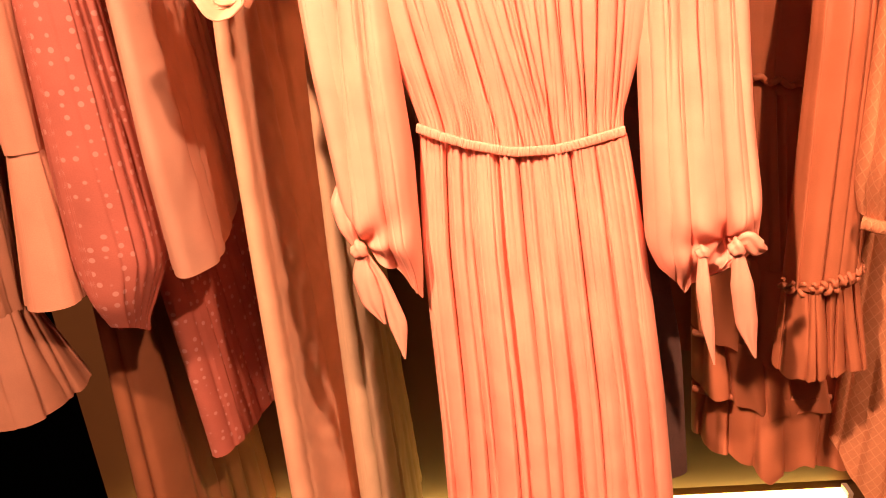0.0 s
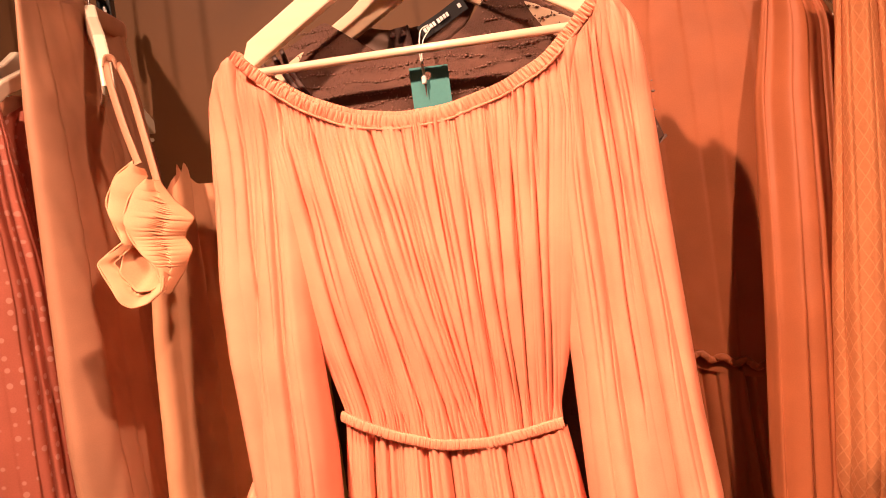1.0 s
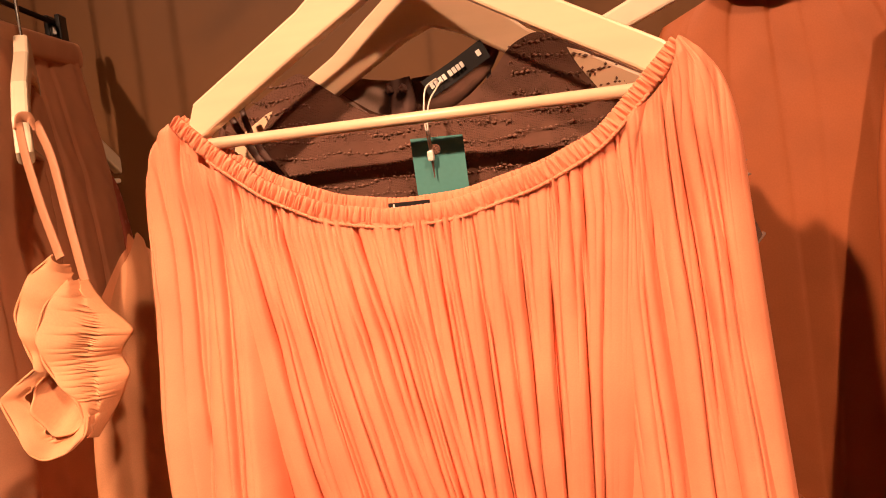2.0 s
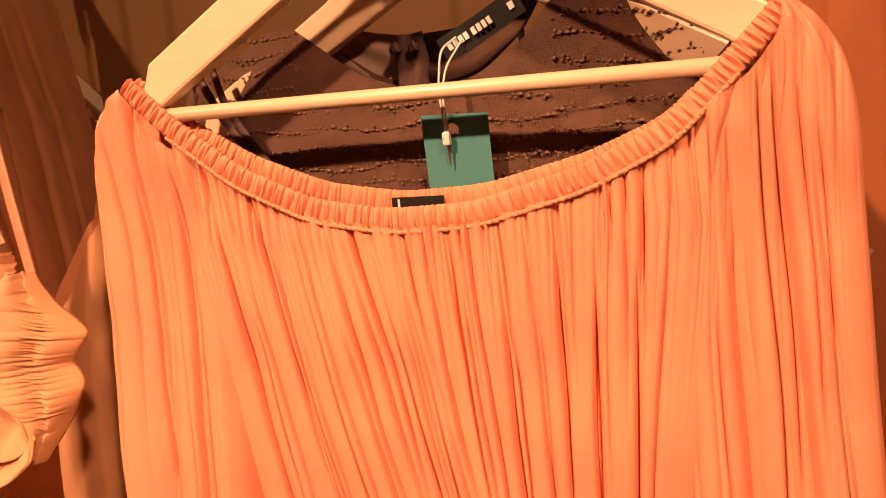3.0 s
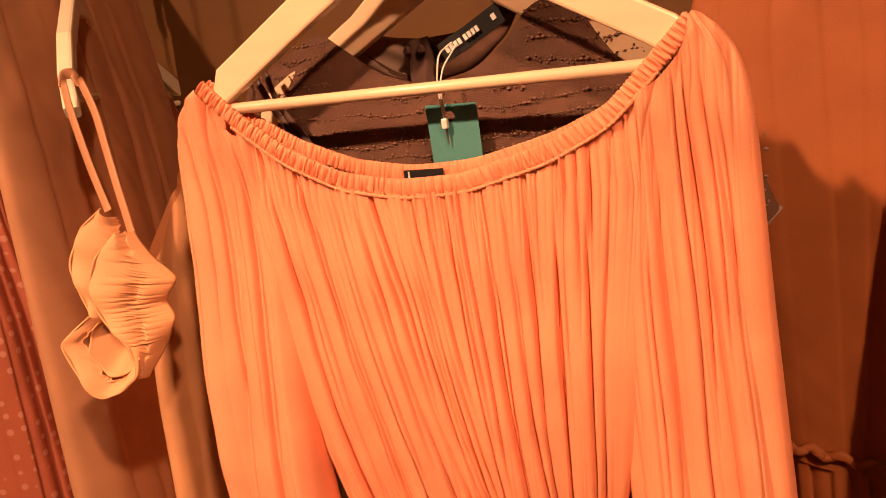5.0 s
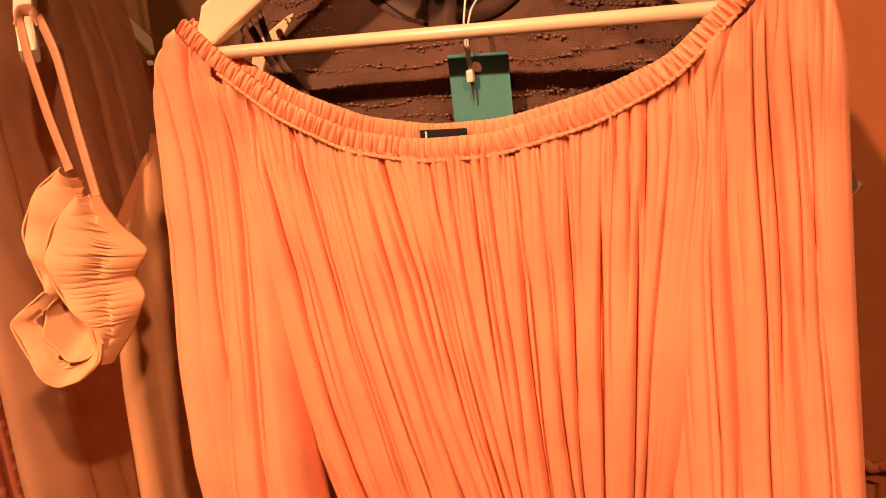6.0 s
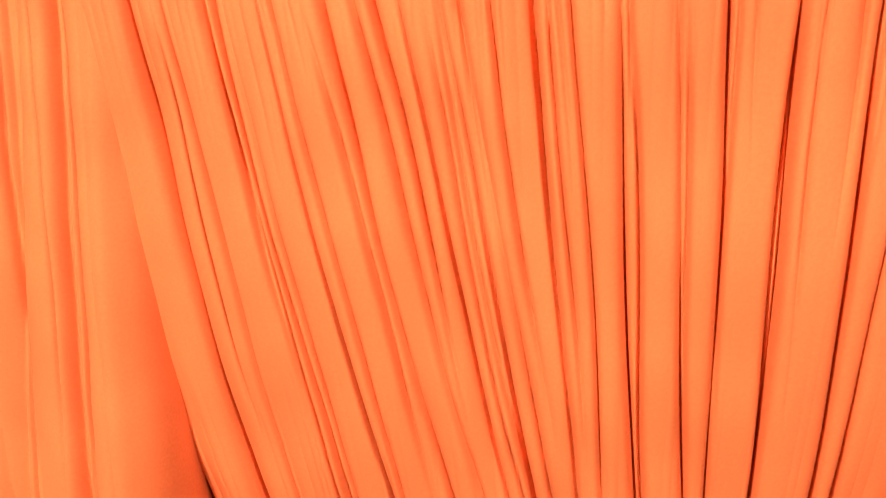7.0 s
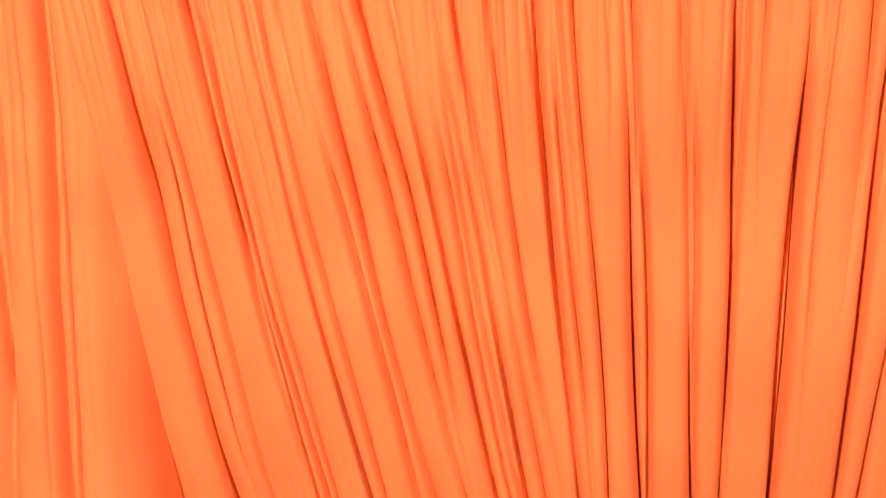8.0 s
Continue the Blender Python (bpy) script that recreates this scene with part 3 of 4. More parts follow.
def leaf(name, pts, widths, mat, parent, label="", thick=0.0016, cup=0.35):
    """A folded strip of cloth along a line, cupped across its width and coming to a point."""
    p = np.array(pts, float)
    s = np.linspace(0, 1, len(p))
    ss = np.linspace(0, 1, 26)
    c = np.stack([np.interp(ss, s, p[:, k]) for k in range(3)], 1)
    k = np.array([0.25, 0.5, 0.25])
    for _ in range(4):
        c[1:-1] = np.stack([np.convolve(c[:, j], k, "same") for j in range(3)], 1)[1:-1]
    w = np.interp(ss, np.linspace(0, 1, len(widths)), widths)
    tan = np.gradient(c, axis=0)
    tan /= np.linalg.norm(tan, axis=1)[:, None]
    side = np.cross(tan, (0, 1, 0))
    side /= np.linalg.norm(side, axis=1)[:, None]
    nrm = np.cross(side, tan)
    q = np.linspace(-1, 1, 13)
    body = c[:, None] + q[None, :, None] * w[:, None, None] * side[:, None] + (cup * w[:, None] * (q ** 2 - 0.5)[None] + 0.12 * w[:, None] * np.sin(5 * q + 4 * ss[:, None]))[..., None] * nrm[:, None]
    under = body + thick * nrm[:, None]
    P = np.concatenate([body, under[:, ::-1]], 1)
    uv = np.stack([np.tile(np.concatenate([q, q]) * 0.02, (26, 1)), np.tile(ss[:, None] * 0.15, (1, 26))], -1)
    return make(name, P.reshape(-1, 3), grid_faces(26, 26, True), mat, parent, label, uv.reshape(-1, 2))


def knot(name, at, r, mat, parent):
    bm = bmesh.new()
    bmesh.ops.create_icosphere(bm, subdivisions=3, radius=1.0)
    for v in bm.verts:
        d = 1 + 0.18 * math.sin(5 * v.co.x + 3 * v.co.z) + 0.1 * math.sin(9 * v.co.y + 7 * v.co.z)
        v.co = Vector((at[0] + v.co.x * r[0] * d, at[1] + v.co.y * r[1] * d, at[2] + v.co.z * r[2] * d))
    return part(name, bm, mat, parent)


knot("tie_knot", (-0.186, -0.050, 0.994), (0.010, 0.009, 0.011), PEACH, dress)
leaf("tie_tail", [(-0.186, -0.05, 0.99), (-0.186, -0.055, 0.96), (-0.178, -0.055, 0.925), (-0.166, -0.052, 0.895)], [0.004, 0.014, 0.013, 0.001], PEACH, dress)
leaf("tie_tail", [(-0.183, -0.048, 0.99), (-0.168, -0.046, 0.95), (-0.152, -0.045, 0.89), (-0.148, -0.045, 0.842)], [0.004, 0.010, 0.012, 0.001], PEACH, dress)
leaf("tie_loop", [(-0.190, -0.045, 0.995), (-0.199, -0.05, 1.02), (-0.206, -0.045, 1.05), (-0.204, -0.03, 1.075)], [0.004, 0.010, 0.012, 0.004], PEACH, dress)
knot("tie_knot", (0.206, -0.050, 0.984), (0.008, 0.007, 0.007), PEACH, dress)
knot("tie_knot", (0.240, -0.060, 0.993), (0.009, 0.009, 0.010), PEACH, dress)
leaf("tie_tail", [(0.205, -0.052, 0.985), (0.206, -0.062, 0.945), (0.213, -0.060, 0.895), (0.222, -0.056, 0.845)], [0.004, 0.008, 0.007, 0.001], PEACH, dress)
leaf("tie_tail", [(0.240, -0.062, 0.99), (0.246, -0.066, 0.95), (0.254, -0.062, 0.90), (0.266, -0.058, 0.855)], [0.005, 0.012, 0.012, 0.001], PEACH, dress)
leaf("tie_loop", [(0.240, -0.06, 0.995), (0.249, -0.066, 1.004), (0.262, -0.062, 0.990), (0.272, -0.05, 0.985)], [0.005, 0.010, 0.010, 0.003], PEACH, dress)
lab = box("neck_label", (-0.024, 0.0085, 1.422), (0.009, 0.0095, 1.4385), BLACKLABEL, dress, "black woven label with pale print")
box("print_bar", (-0.0200, 0.0076, 1.424), (-0.0188, 0.0082, 1.4375), WHITEPRINT, lab)
for bx in (-0.010, -0.006, -0.002):
    box("print_bar", (bx, 0.0076, 1.4285), (bx + 0.0026, 0.0082, 1.4325), WHITEPRINT, lab)


# ---- the grey lace dress behind ----
lace = thing("dress", "mauve grey lace dress with short sleeves and knotted embroidery", "dress")
drape("body", [(1.57, -0.165), (1.50, -0.185), (1.40, -0.175), (1.1, -0.125), (0.8, -0.132), (0.58, -0.140)],
      [(1.57, 0.175), (1.50, 0.195), (1.40, 0.188), (1.1, 0.146), (0.95, 0.172), (0.8, 0.198), (0.58, 0.212)],
      [(0, 1.515), (0.20, 1.552), (0.29, 1.530), (0.36, 1.512), (0.46, 1.500), (0.56, 1.506), (0.64, 1.524), (0.70, 1.548), (0.76, 1.556), (1, 1.515)], [(0, 0.60), (1, 0.60)],
      [(1.56, 0.056), (0.6, 0.07)], [(1.57, 0.012), (1.45, 0.020), (1.0, 0.03), (0.6, 0.04)], pleats(31, 6, 0.0015, 0.04, wave=0.0010), 160, 150, GREY, lace)
leaf("back_neck", [(-0.092, 0.064, 1.552), (-0.075, 0.067, 1.535), (-0.045, 0.071, 1.522), (-0.018, 0.072, 1.518)], [0.006, 0.012, 0.017, 0.018], GREYLIGHT, lace, "pale inner lining at the back of the neck", cup=0.1)
leaf("back_neck", [(-0.018, 0.072, 1.518), (0.015, 0.071, 1.522), (0.045, 0.067, 1.540), (0.062, 0.064, 1.556)], [0.018, 0.016, 0.012, 0.006], GREY, lace, cup=0.1)
leaf("closure", [(-0.022, 0.060, 1.536), (-0.020, 0.061, 1.52), (-0.020, 0.061, 1.498)], [0.011, 0.011, 0.010], RIBBON, lace, "dark button closure at the nape", cup=0.15)
for kx in (-0.028, -0.016):
    knot("button", (kx, 0.056, 1.528), (0.0035, 0.003, 0.0035), RIBBON, lace)
drape("sleeve", [(1.53, 0.150), (1.44, 0.185), (1.375, 0.215)], [(1.53, 0.180), (1.47, 0.214), (1.385, 0.247)],
      [(0, 1.50), (1, 1.525)], [(0, 1.366), (1, 1.388)], [(1.53, 0.055), (1.37, 0.050)], [(1.53, 0.01), (1.37, 0.022)], pleats(33, 5, 0.003, 0.05, wave=0.001), 40, 50, GREY, lace)
tube("sleeve_hem", [(0.211, 0.034, 1.366), (0.231, 0.032, 1.374), (0.247, 0.052, 1.388)], 0.0018, GREYLIGHT, lace, sides=8)
drape("sleeve", [(1.53, -0.180), (1.45, -0.215), (1.375, -0.222)], [(1.53, -0.150), (1.44, -0.180), (1.375, -0.185)],
      [(0, 1.52), (1, 1.50)], [(0, 1.378), (1, 1.368)], [(1.53, 0.06), (1.37, 0.07)], [(1.53, 0.01), (1.37, 0.02)], pleats(35, 5, 0.003, 0.05, wave=0.001), 40, 50, GREY, lace)
tube("hanging_loop", [(-0.158, 0.030, 1.520), (-0.146, 0.026, 1.500), (-0.132, 0.026, 1.478), (-0.118, 0.028, 1.458)], 0.0032, RIBBON, lace, "dark ribbon hanging loop", sides=8, flat=0.4)
tube("hanging_loop", [(-0.148, 0.030, 1.526), (-0.139, 0.025, 1.502), (-0.126, 0.026, 1.480), (-0.113, 0.028, 1.460)], 0.0028, RIBBON, lace, "dark ribbon hanging loop", sides=8, flat=0.4)


def embroidery(name, parent, seed, x0, x1, z0, z1, y, step_z, step_x, mat):
    """Rows of little knotted stitches that lie on the lace."""
    rng = np.random.RandomState(seed)
    oct_v = np.array([(1, 0, 0), (-1, 0, 0), (0, 1, 0), (0, -1, 0), (0, 0, 1), (0, 0, -1)], float)
    oct_f = np.array([(0, 2, 4), (2, 1, 4), (1, 3, 4), (3, 0, 4), (2, 0, 5), (1, 2, 5), (3, 1, 5), (0, 3, 5)])
    V, F = [], []
    z, row = z0, 0
    while z > z1:
        x = x0
        while x < x1:
            zz = z + 0.0022 * math.sin(70 * x + row) + rng.uniform(-0.0007, 0.0007) + 0.10 * (x - 0.0) ** 2 * (-1)
            big = 1.0 + (0.7 if rng.rand() < 0.3 else 0)
            yy = y(x, zz)
            F.append(oct_f + 6 * len(V))
            V.append(oct_v * (0.0015 * big, 0.0007, 0.0009 * big) + (x, yy, zz))
            if rng.rand() < 0.35:
                F.append(oct_f + 6 * len(V))
                V.append(oct_v * (0.001, 0.0009, 0.0016) + (x + 0.0012, yy, zz + rng.choice((-1, 1)) * 0.0025))
            x += step_x * rng.uniform(0.7, 1.35)
        z -= step_z * rng.uniform(0.85, 1.15)
        row += 1
    ob = make(name, np.concatenate(V), np.concatenate(F), mat, parent)
    return tagged(ob, kind="stuff")


lace_depth = line([(1.57, 0.012), (1.45, 0.020), (1.0, 0.03), (0.6, 0.04)])


def lace_y(x, z):
    u = min(max((x + 0.18) / 0.37, 0), 1)
    return 0.056 - float(lace_depth(z)) * math.sqrt(max(1 - abs(2 * u - 1) ** 2.4, 0)) - 0.0004


embroidery("embroidery", lace, 3, -0.165, -0.092, 1.545, 1.39, lace_y, 0.0125, 0.0042, THREAD)
embroidery("embroidery", lace, 4, 0.075, 0.175, 1.548, 1.39, lace_y, 0.0125, 0.0042, THREAD)
embroidery("embroidery", lace, 5, -0.09, 0.074, 1.494, 1.40, lace_y, 0.0125, 0.0042, THREAD)
embroidery("embroidery", lace, 6, 0.212, 0.238, 1.45, 1.385, lambda x, z: 0.033 + 0.15 * (z - 1.385), 0.011, 0.006, GREYLIGHT)

def flat_label(name, cx, cy, cz, w, h, tilt, mat, parent, bars):
    """A woven label with plain printed bars in place of its lettering."""
    bm = bmesh.new()
    bmesh.ops.create_grid(bm, x_segments=14, y_segments=3, size=0.5)
    for v in bm.verts:
        v.co = Vector((v.co.x * w, 0.0012 * math.cos(7 * v.co.x), v.co.y * h))
    ret = bmesh.ops.extrude_face_region(bm, geom=list(bm.faces))
    for g in ret["geom"]:
        if isinstance(g, bmesh.types.BMVert):
            g.co.y += 0.0009
    ob = part(name, bm, mat, parent, "black woven brand label with pale print", smooth=False)
    ob.matrix_local = pose(cx, cy, cz, 0, -tilt, 0)
    for x0, x1, hh in bars:
        box("print_bar", (x0, -0.0022, -hh / 2), (x1, -0.0006, hh / 2), WHITEPRINT, ob)
    return ob


flat_label("brand_label", 0.032, 0.042, 1.535, 0.056, 0.0155, 27, BLACKLABEL, lace,
           [(-0.0235, -0.0205, 0.0046), (-0.0195, -0.0165, 0.0046), (-0.0155, -0.0127, 0.0046), (-0.0117, -0.009, 0.0046),
            (-0.0062, -0.0034, 0.0046), (-0.0024, 0.0004, 0.0046), (0.0014, 0.004, 0.0046), (0.005, 0.0076, 0.0046), (0.020, 0.0235, 0.0045)])

# ---- the price tag ----
tag = thing("price_tag", "blank teal card price tag on a white cord", "tag")
bm = bmesh.new()
hx, hz, hr = 0.0135, 1.473, 0.0042
rim = [(-0.0055, 1.4855), (0.036, 1.4845), (0.0375, 1.425), (-0.0035, 1.424)]
hole = [(hx + hr * math.cos(a * math.pi / 8), hz + 0.6 * hr + hr * math.sin(a * math.pi / 8)) for a in range(16)]
fr = [bm.verts.new((x, 0.024, z)) for x, z in rim]
ho = [bm.verts.new((x, 0.024, z)) for x, z in hole]
edges = [bm.edges.new((fr[i], fr[(i + 1) % 4])) for i in range(4)] + [bm.edges.new((ho[i], ho[(i + 1) % 16])) for i in range(16)]
bmesh.ops.triangle_fill(bm, use_beauty=True, edges=edges)
for f in [f for f in bm.faces if all(v in ho for v in f.verts)]:
    bm.faces.remove(f)
ret = bmesh.ops.extrude_face_region(bm, geom=list(bm.faces))
for g in ret["geom"]:
    if isinstance(g, bmesh.types.BMVert):
        g.co.y += 0.0005
part("card", bm, TAGCARD, tag, smooth=False)
tube("cord", [(0.016, 0.040, 1.530), (0.011, 0.022, 1.523), (0.0095, 0.016, 1.500), (0.0105, 0.02, 1.474)], 0.0007, CORD, tag, sides=6)
tube("cord", [(0.020, 0.040, 1.528), (0.0135, 0.022, 1.513), (0.0115, 0.016, 1.498), (0.012, 0.02, 1.474)], 0.0007, CORD, tag, sides=6)
box("clasp", (0.0085, 0.0175, 1.467), (0.0132, 0.0225, 1.475), CORD, tag, bevel=0.001)
tube("cord_end", [(0.0115, 0.0205, 1.467), (0.0118, 0.021, 1.454)], 0.0012, RIBBON, tag, sides=6, rings=4, taper=[(0, 1), (1, 0.3)])


# ---- clothes hung side by side on the rail, seen from their edges ----
def side(x, y0=0.0, turn=90):
    """A garment built facing the front, turned to face along the rail: its near edge towards the aisle."""
    return pose(x, y0, 0, 0, 0, turn)


def side_hanger(label, x, z=1.50, turn=90, y=RAIL_Y):
    h = thing("hanger", label, "hanger", group="hangers on the rail")
    top = [(-0.215, -0.012), (-0.200, 0.022), (-0.150, 0.060), (-0.05, 0.105), (-0.02, 0.128), (0.02, 0.128), (0.05, 0.105), (0.150, 0.060), (0.200, 0.022), (0.215, -0.012)]
    low = [(0.206, -0.022), (0.190, 0.004), (0.140, 0.042), (0.04, 0.083), (-0.04, 0.083), (-0.140, 0.042), (-0.190, 0.004), (-0.206, -0.022)]
    slab("frame", [(a, z + b) for a, b in top + low], -0.0075, 0.0075, WHITEPLASTIC, h, bevel=0.003)
    tube("trouser_bar", [(-0.205, 0, z - 0.006), (0.205, 0, z - 0.006)], 0.0038, WHITEPLASTIC, h, sides=12, rings=3)
    hook(h, 0.0, 0.0, z + 0.125, RAIL_Z)
    h.matrix_world = pose(x, y, 0, 0, 0, turn)
    return h


TIP = (-0.366, 0.030)
side_hanger("white plastic hanger with the frilled cream dress", TIP[0] + 0.21 * math.cos(radians(128)), 1.527, 128, TIP[1] + 0.21 * math.sin(radians(128)))

frill_dress = thing("dress", "cream strappy dress with gathered frills at the armholes", "dress")
body = side(-0.382, 0.262, 93)
drape("body", [(1.40, -0.14), (1.34, -0.18), (1.2, -0.20), (0.9, -0.215), (0.3, -0.235)], [(1.40, 0.13), (1.34, 0.17), (1.2, 0.19), (0.9, 0.22), (0.3, 0.24)],
      [(0, 1.34), (0.10, 1.40), (0.2, 1.43), (0.35, 1.40), (0.65, 1.40), (0.8, 1.43), (0.9, 1.40), (1, 1.34)], [(0, 0.3), (1, 0.3)],
      [(1.4, 0.0), (0.3, 0.0)], [(1.43, 0.012), (1.3, 0.03), (0.8, 0.045), (0.3, 0.055)], pleats(41, 6, 0.016, 0.05, wave=0.006), 140, 160, CREAM, frill_dress, m=body, rumple=0.0012)


# a separate beige garment, added here as a part of the cream dress
drape("lining", [(1.28, -0.10), (1.2, -0.15), (0.9, -0.17), (0.25, -0.19)], [(1.28, 0.10), (1.2, 0.14), (0.9, 0.16), (0.25, 0.18)],
      [(0, 1.22), (0.15, 1.27), (0.5, 1.28), (0.85, 1.27), (1, 1.22)], [(0, 0.27), (1, 0.29)], [(1.28, 0.0), (0.25, 0.0)], [(1.28, 0.012), (1.1, 0.025), (0.25, 0.05)],
      pleats(43, 7, 0.014, 0.04, wave=0.006), 120, 120, BEIGE, frill_dress, "beige cloth of another garment beside the dress", m=side(-0.305, 0.300, 97), rumple=0.0010)


def strap(points):
    return tube("strap", points, 0.0048, NUDE, frill_dress, "narrow strap looped over the hanger", sides=10, flat=0.3)


tx, ty = TIP[0], TIP[1]
strap([(tx + 0.007, ty - 0.010, 1.540), (tx + 0.012, ty - 0.014, 1.512), (tx + 0.028, ty - 0.022, 1.462), (-0.322, 0.002, 1.420)])
strap([(tx + 0.013, ty + 0.004, 1.540), (tx + 0.027, ty + 0.000, 1.512), (tx + 0.048, ty - 0.016, 1.450), (-0.302, 0.004, 1.395)])
strap([(tx + 0.005, ty - 0.010, 1.534), (tx + 0.005, ty - 0.006, 1.546), (tx + 0.010, ty + 0.002, 1.546), (tx + 0.013, ty + 0.004, 1.534)])

def smooth_curve(points, n):
    p = np.array(points, float)
    s = np.linspace(0, len(p) - 1, n)
    c = np.stack([np.interp(s, np.arange(len(p)), p[:, k]) for k in range(3)], 1)
    w = np.hanning(2 * (n // (2 * len(p))) + 3)
    h = len(w) // 2
    pad = np.concatenate([2 * c[0] - c[1:h + 1][::-1], c, 2 * c[-1] - c[-h - 1:-1][::-1]])
    return np.stack([np.convolve(pad[:, k], w / w.sum(), "valid") for k in range(3)], 1)


def ruffle(label, first, second, bulge, shirr, ribs, seed, hem=True, n=260, k=44):
    """A panel of gathered cloth between two edges: it swells between them, is drawn in along a shirred line, and its ribs fade towards the edges."""
    a, b = smooth_curve(first, n), smooth_curve(second, n)
    q = np.linspace(0, 1, k)[None, :]
    t = np.linspace(0, 1, n)[:, None]
    P = a[:, None] * (1 - q[..., None]) + b[:, None] * q[..., None]
    length = np.linalg.norm(np.diff(a, axis=0), axis=1).sum()
    line_q = shirr + 0.05 * np.sin(5 * t + seed)
    near = np.exp(-((q - line_q) / 0.10) ** 2)
    swell = bulge * (np.sin(np.pi * q) ** 0.7 - 0.55 * near)
    fine = gathers(t * length + 0.004 * np.sin(6 * q + seed) - 0.1, seed, ribs) - 0.5
    coarse = gathers(t * length + 0.003 * q - 0.1, seed + 1, 2.6 * ribs) - 0.5
    swell = swell + 0.0058 * near * fine + 0.0036 * coarse * np.exp(-((q - line_q) / 0.30) ** 2) + 0.0022 * np.sin(19 * t + seed) * (1 - near)
    P[..., 1] -= swell
    uv = np.stack([np.broadcast_to(t * length, (n, k)), np.broadcast_to(q * 0.05, (n, k))], -1)
    ob = make("frill", P.reshape(-1, 3), grid_faces(k, n), CREAM, frill_dress, label, uv.reshape(-1, 2))
    sol = ob.modifiers.new("thick", "SOLIDIFY")
    sol.thickness, sol.offset = 0.0012, -1.0
    if hem:
        tube("hem", [tuple(v) for v in a[::6]], 0.0011, CREAM, ob, sides=8, rings=160)
    return ob


# the frilled armhole: a fan in front of the strap, a shirred fan behind it, and the turned hem that joins them below
ruffle("gathered cream frill with a stitched edge", [(-0.322, -0.006, 1.424), (-0.336, -0.021, 1.410), (-0.342, -0.038, 1.380), (-0.330, -0.043, 1.352), (-0.320, -0.045, 1.333)],
       [(-0.314, 0.000, 1.414), (-0.310, -0.006, 1.391), (-0.311, -0.017, 1.368), (-0.313, -0.026, 1.351), (-0.313, -0.031, 1.332)], 0.006, 0.95, 0.0042, 2)
ruffle("gathered cream frill shirred along its middle", [(-0.307, -0.010, 1.402), (-0.316, -0.032, 1.385), (-0.319, -0.043, 1.362), (-0.311, -0.048, 1.341), (-0.300, -0.048, 1.324), (-0.285, -0.047, 1.307), (-0.279, -0.049, 1.285)],
       [(-0.299, 0.006, 1.400), (-0.281, 0.004, 1.373), (-0.261, 0.004, 1.354), (-0.268, 0.000, 1.342), (-0.273, -0.004, 1.334), (-0.262, -0.006, 1.320), (-0.265, -0.012, 1.308), (-0.270, -0.018, 1.298), (-0.276, -0.038, 1.276)], 0.008, 0.55, 0.0030, 7)
ruffle("cream hem of the frill turned to its inside", [(-0.319, -0.050, 1.336), (-0.329, -0.062, 1.326), (-0.338, -0.070, 1.317), (-0.329, -0.073, 1.303), (-0.320, -0.074, 1.288), (-0.312, -0.075, 1.274), (-0.302, -0.072, 1.268), (-0.288, -0.062, 1.271), (-0.277, -0.052, 1.282), (-0.276, -0.048, 1.296)],
       [(-0.313, -0.040, 1.331), (-0.319, -0.050, 1.323), (-0.325, -0.057, 1.316), (-0.319, -0.060, 1.305), (-0.311, -0.061, 1.293), (-0.304, -0.061, 1.283), (-0.297, -0.058, 1.279), (-0.289, -0.051, 1.282), (-0.284, -0.045, 1.290), (-0.283, -0.042, 1.300)], 0.002, 0.9, 0.012, 11)
ruffle("inside of the frilled armhole", [(-0.316, -0.044, 1.327), (-0.321, -0.054, 1.318), (-0.318, -0.060, 1.304), (-0.304, -0.061, 1.284), (-0.289, -0.051, 1.283), (-0.283, -0.042, 1.298)],
       [(-0.318, 0.000, 1.356), (-0.312, 0.006, 1.350), (-0.304, 0.008, 1.345), (-0.296, 0.008, 1.340), (-0.287, 0.004, 1.336), (-0.279, -0.004, 1.330)], -0.008, 0.5, 0.012, 13, hem=False)
ruffle("frill of the other armhole", [(-0.395, 0.400, 1.440), (-0.370, 0.392, 1.400), (-0.352, 0.386, 1.360), (-0.362, 0.384, 1.320), (-0.350, 0.386, 1.280)],
       [(-0.425, 0.420, 1.440), (-0.420, 0.430, 1.400), (-0.415, 0.430, 1.360), (-0.412, 0.430, 1.320), (-0.405, 0.420, 1.280)], 0.012, 0.5, 0.006, 19)

clip_hanger = thing("clip_hanger", "black metal clip hanger with the nude skirt", "hanger", pose(-0.545, 0.225, 0.11, 0, 0, 107), group="hangers on the rail")
tube("bar", [(-0.175, 0, 1.60), (0.175, 0, 1.60)], 0.0035, METAL, clip_hanger, sides=10, rings=2)
hook(clip_hanger, 0, 0, 1.60, RAIL_Z - 0.11)
for cx in (-0.15, 0.15):
    c = box("clip", (cx - 0.012, -0.011, 1.545), (cx + 0.012, -0.004, 1.61), METAL, clip_hanger, bevel=0.002)
    box("jaw", (cx - 0.012, 0.004, 1.545), (cx + 0.012, 0.011, 1.61), METAL, clip_hanger, bevel=0.002)
    box("spring", (cx - 0.005, -0.0035, 1.585), (cx + 0.005, 0.0035, 1.595), CHROME, clip_hanger)
skirt = thing("skirt", "nude crepe midi skirt with a slit hung from its waistband", "skirt", side(-0.538, 0.225, 105))
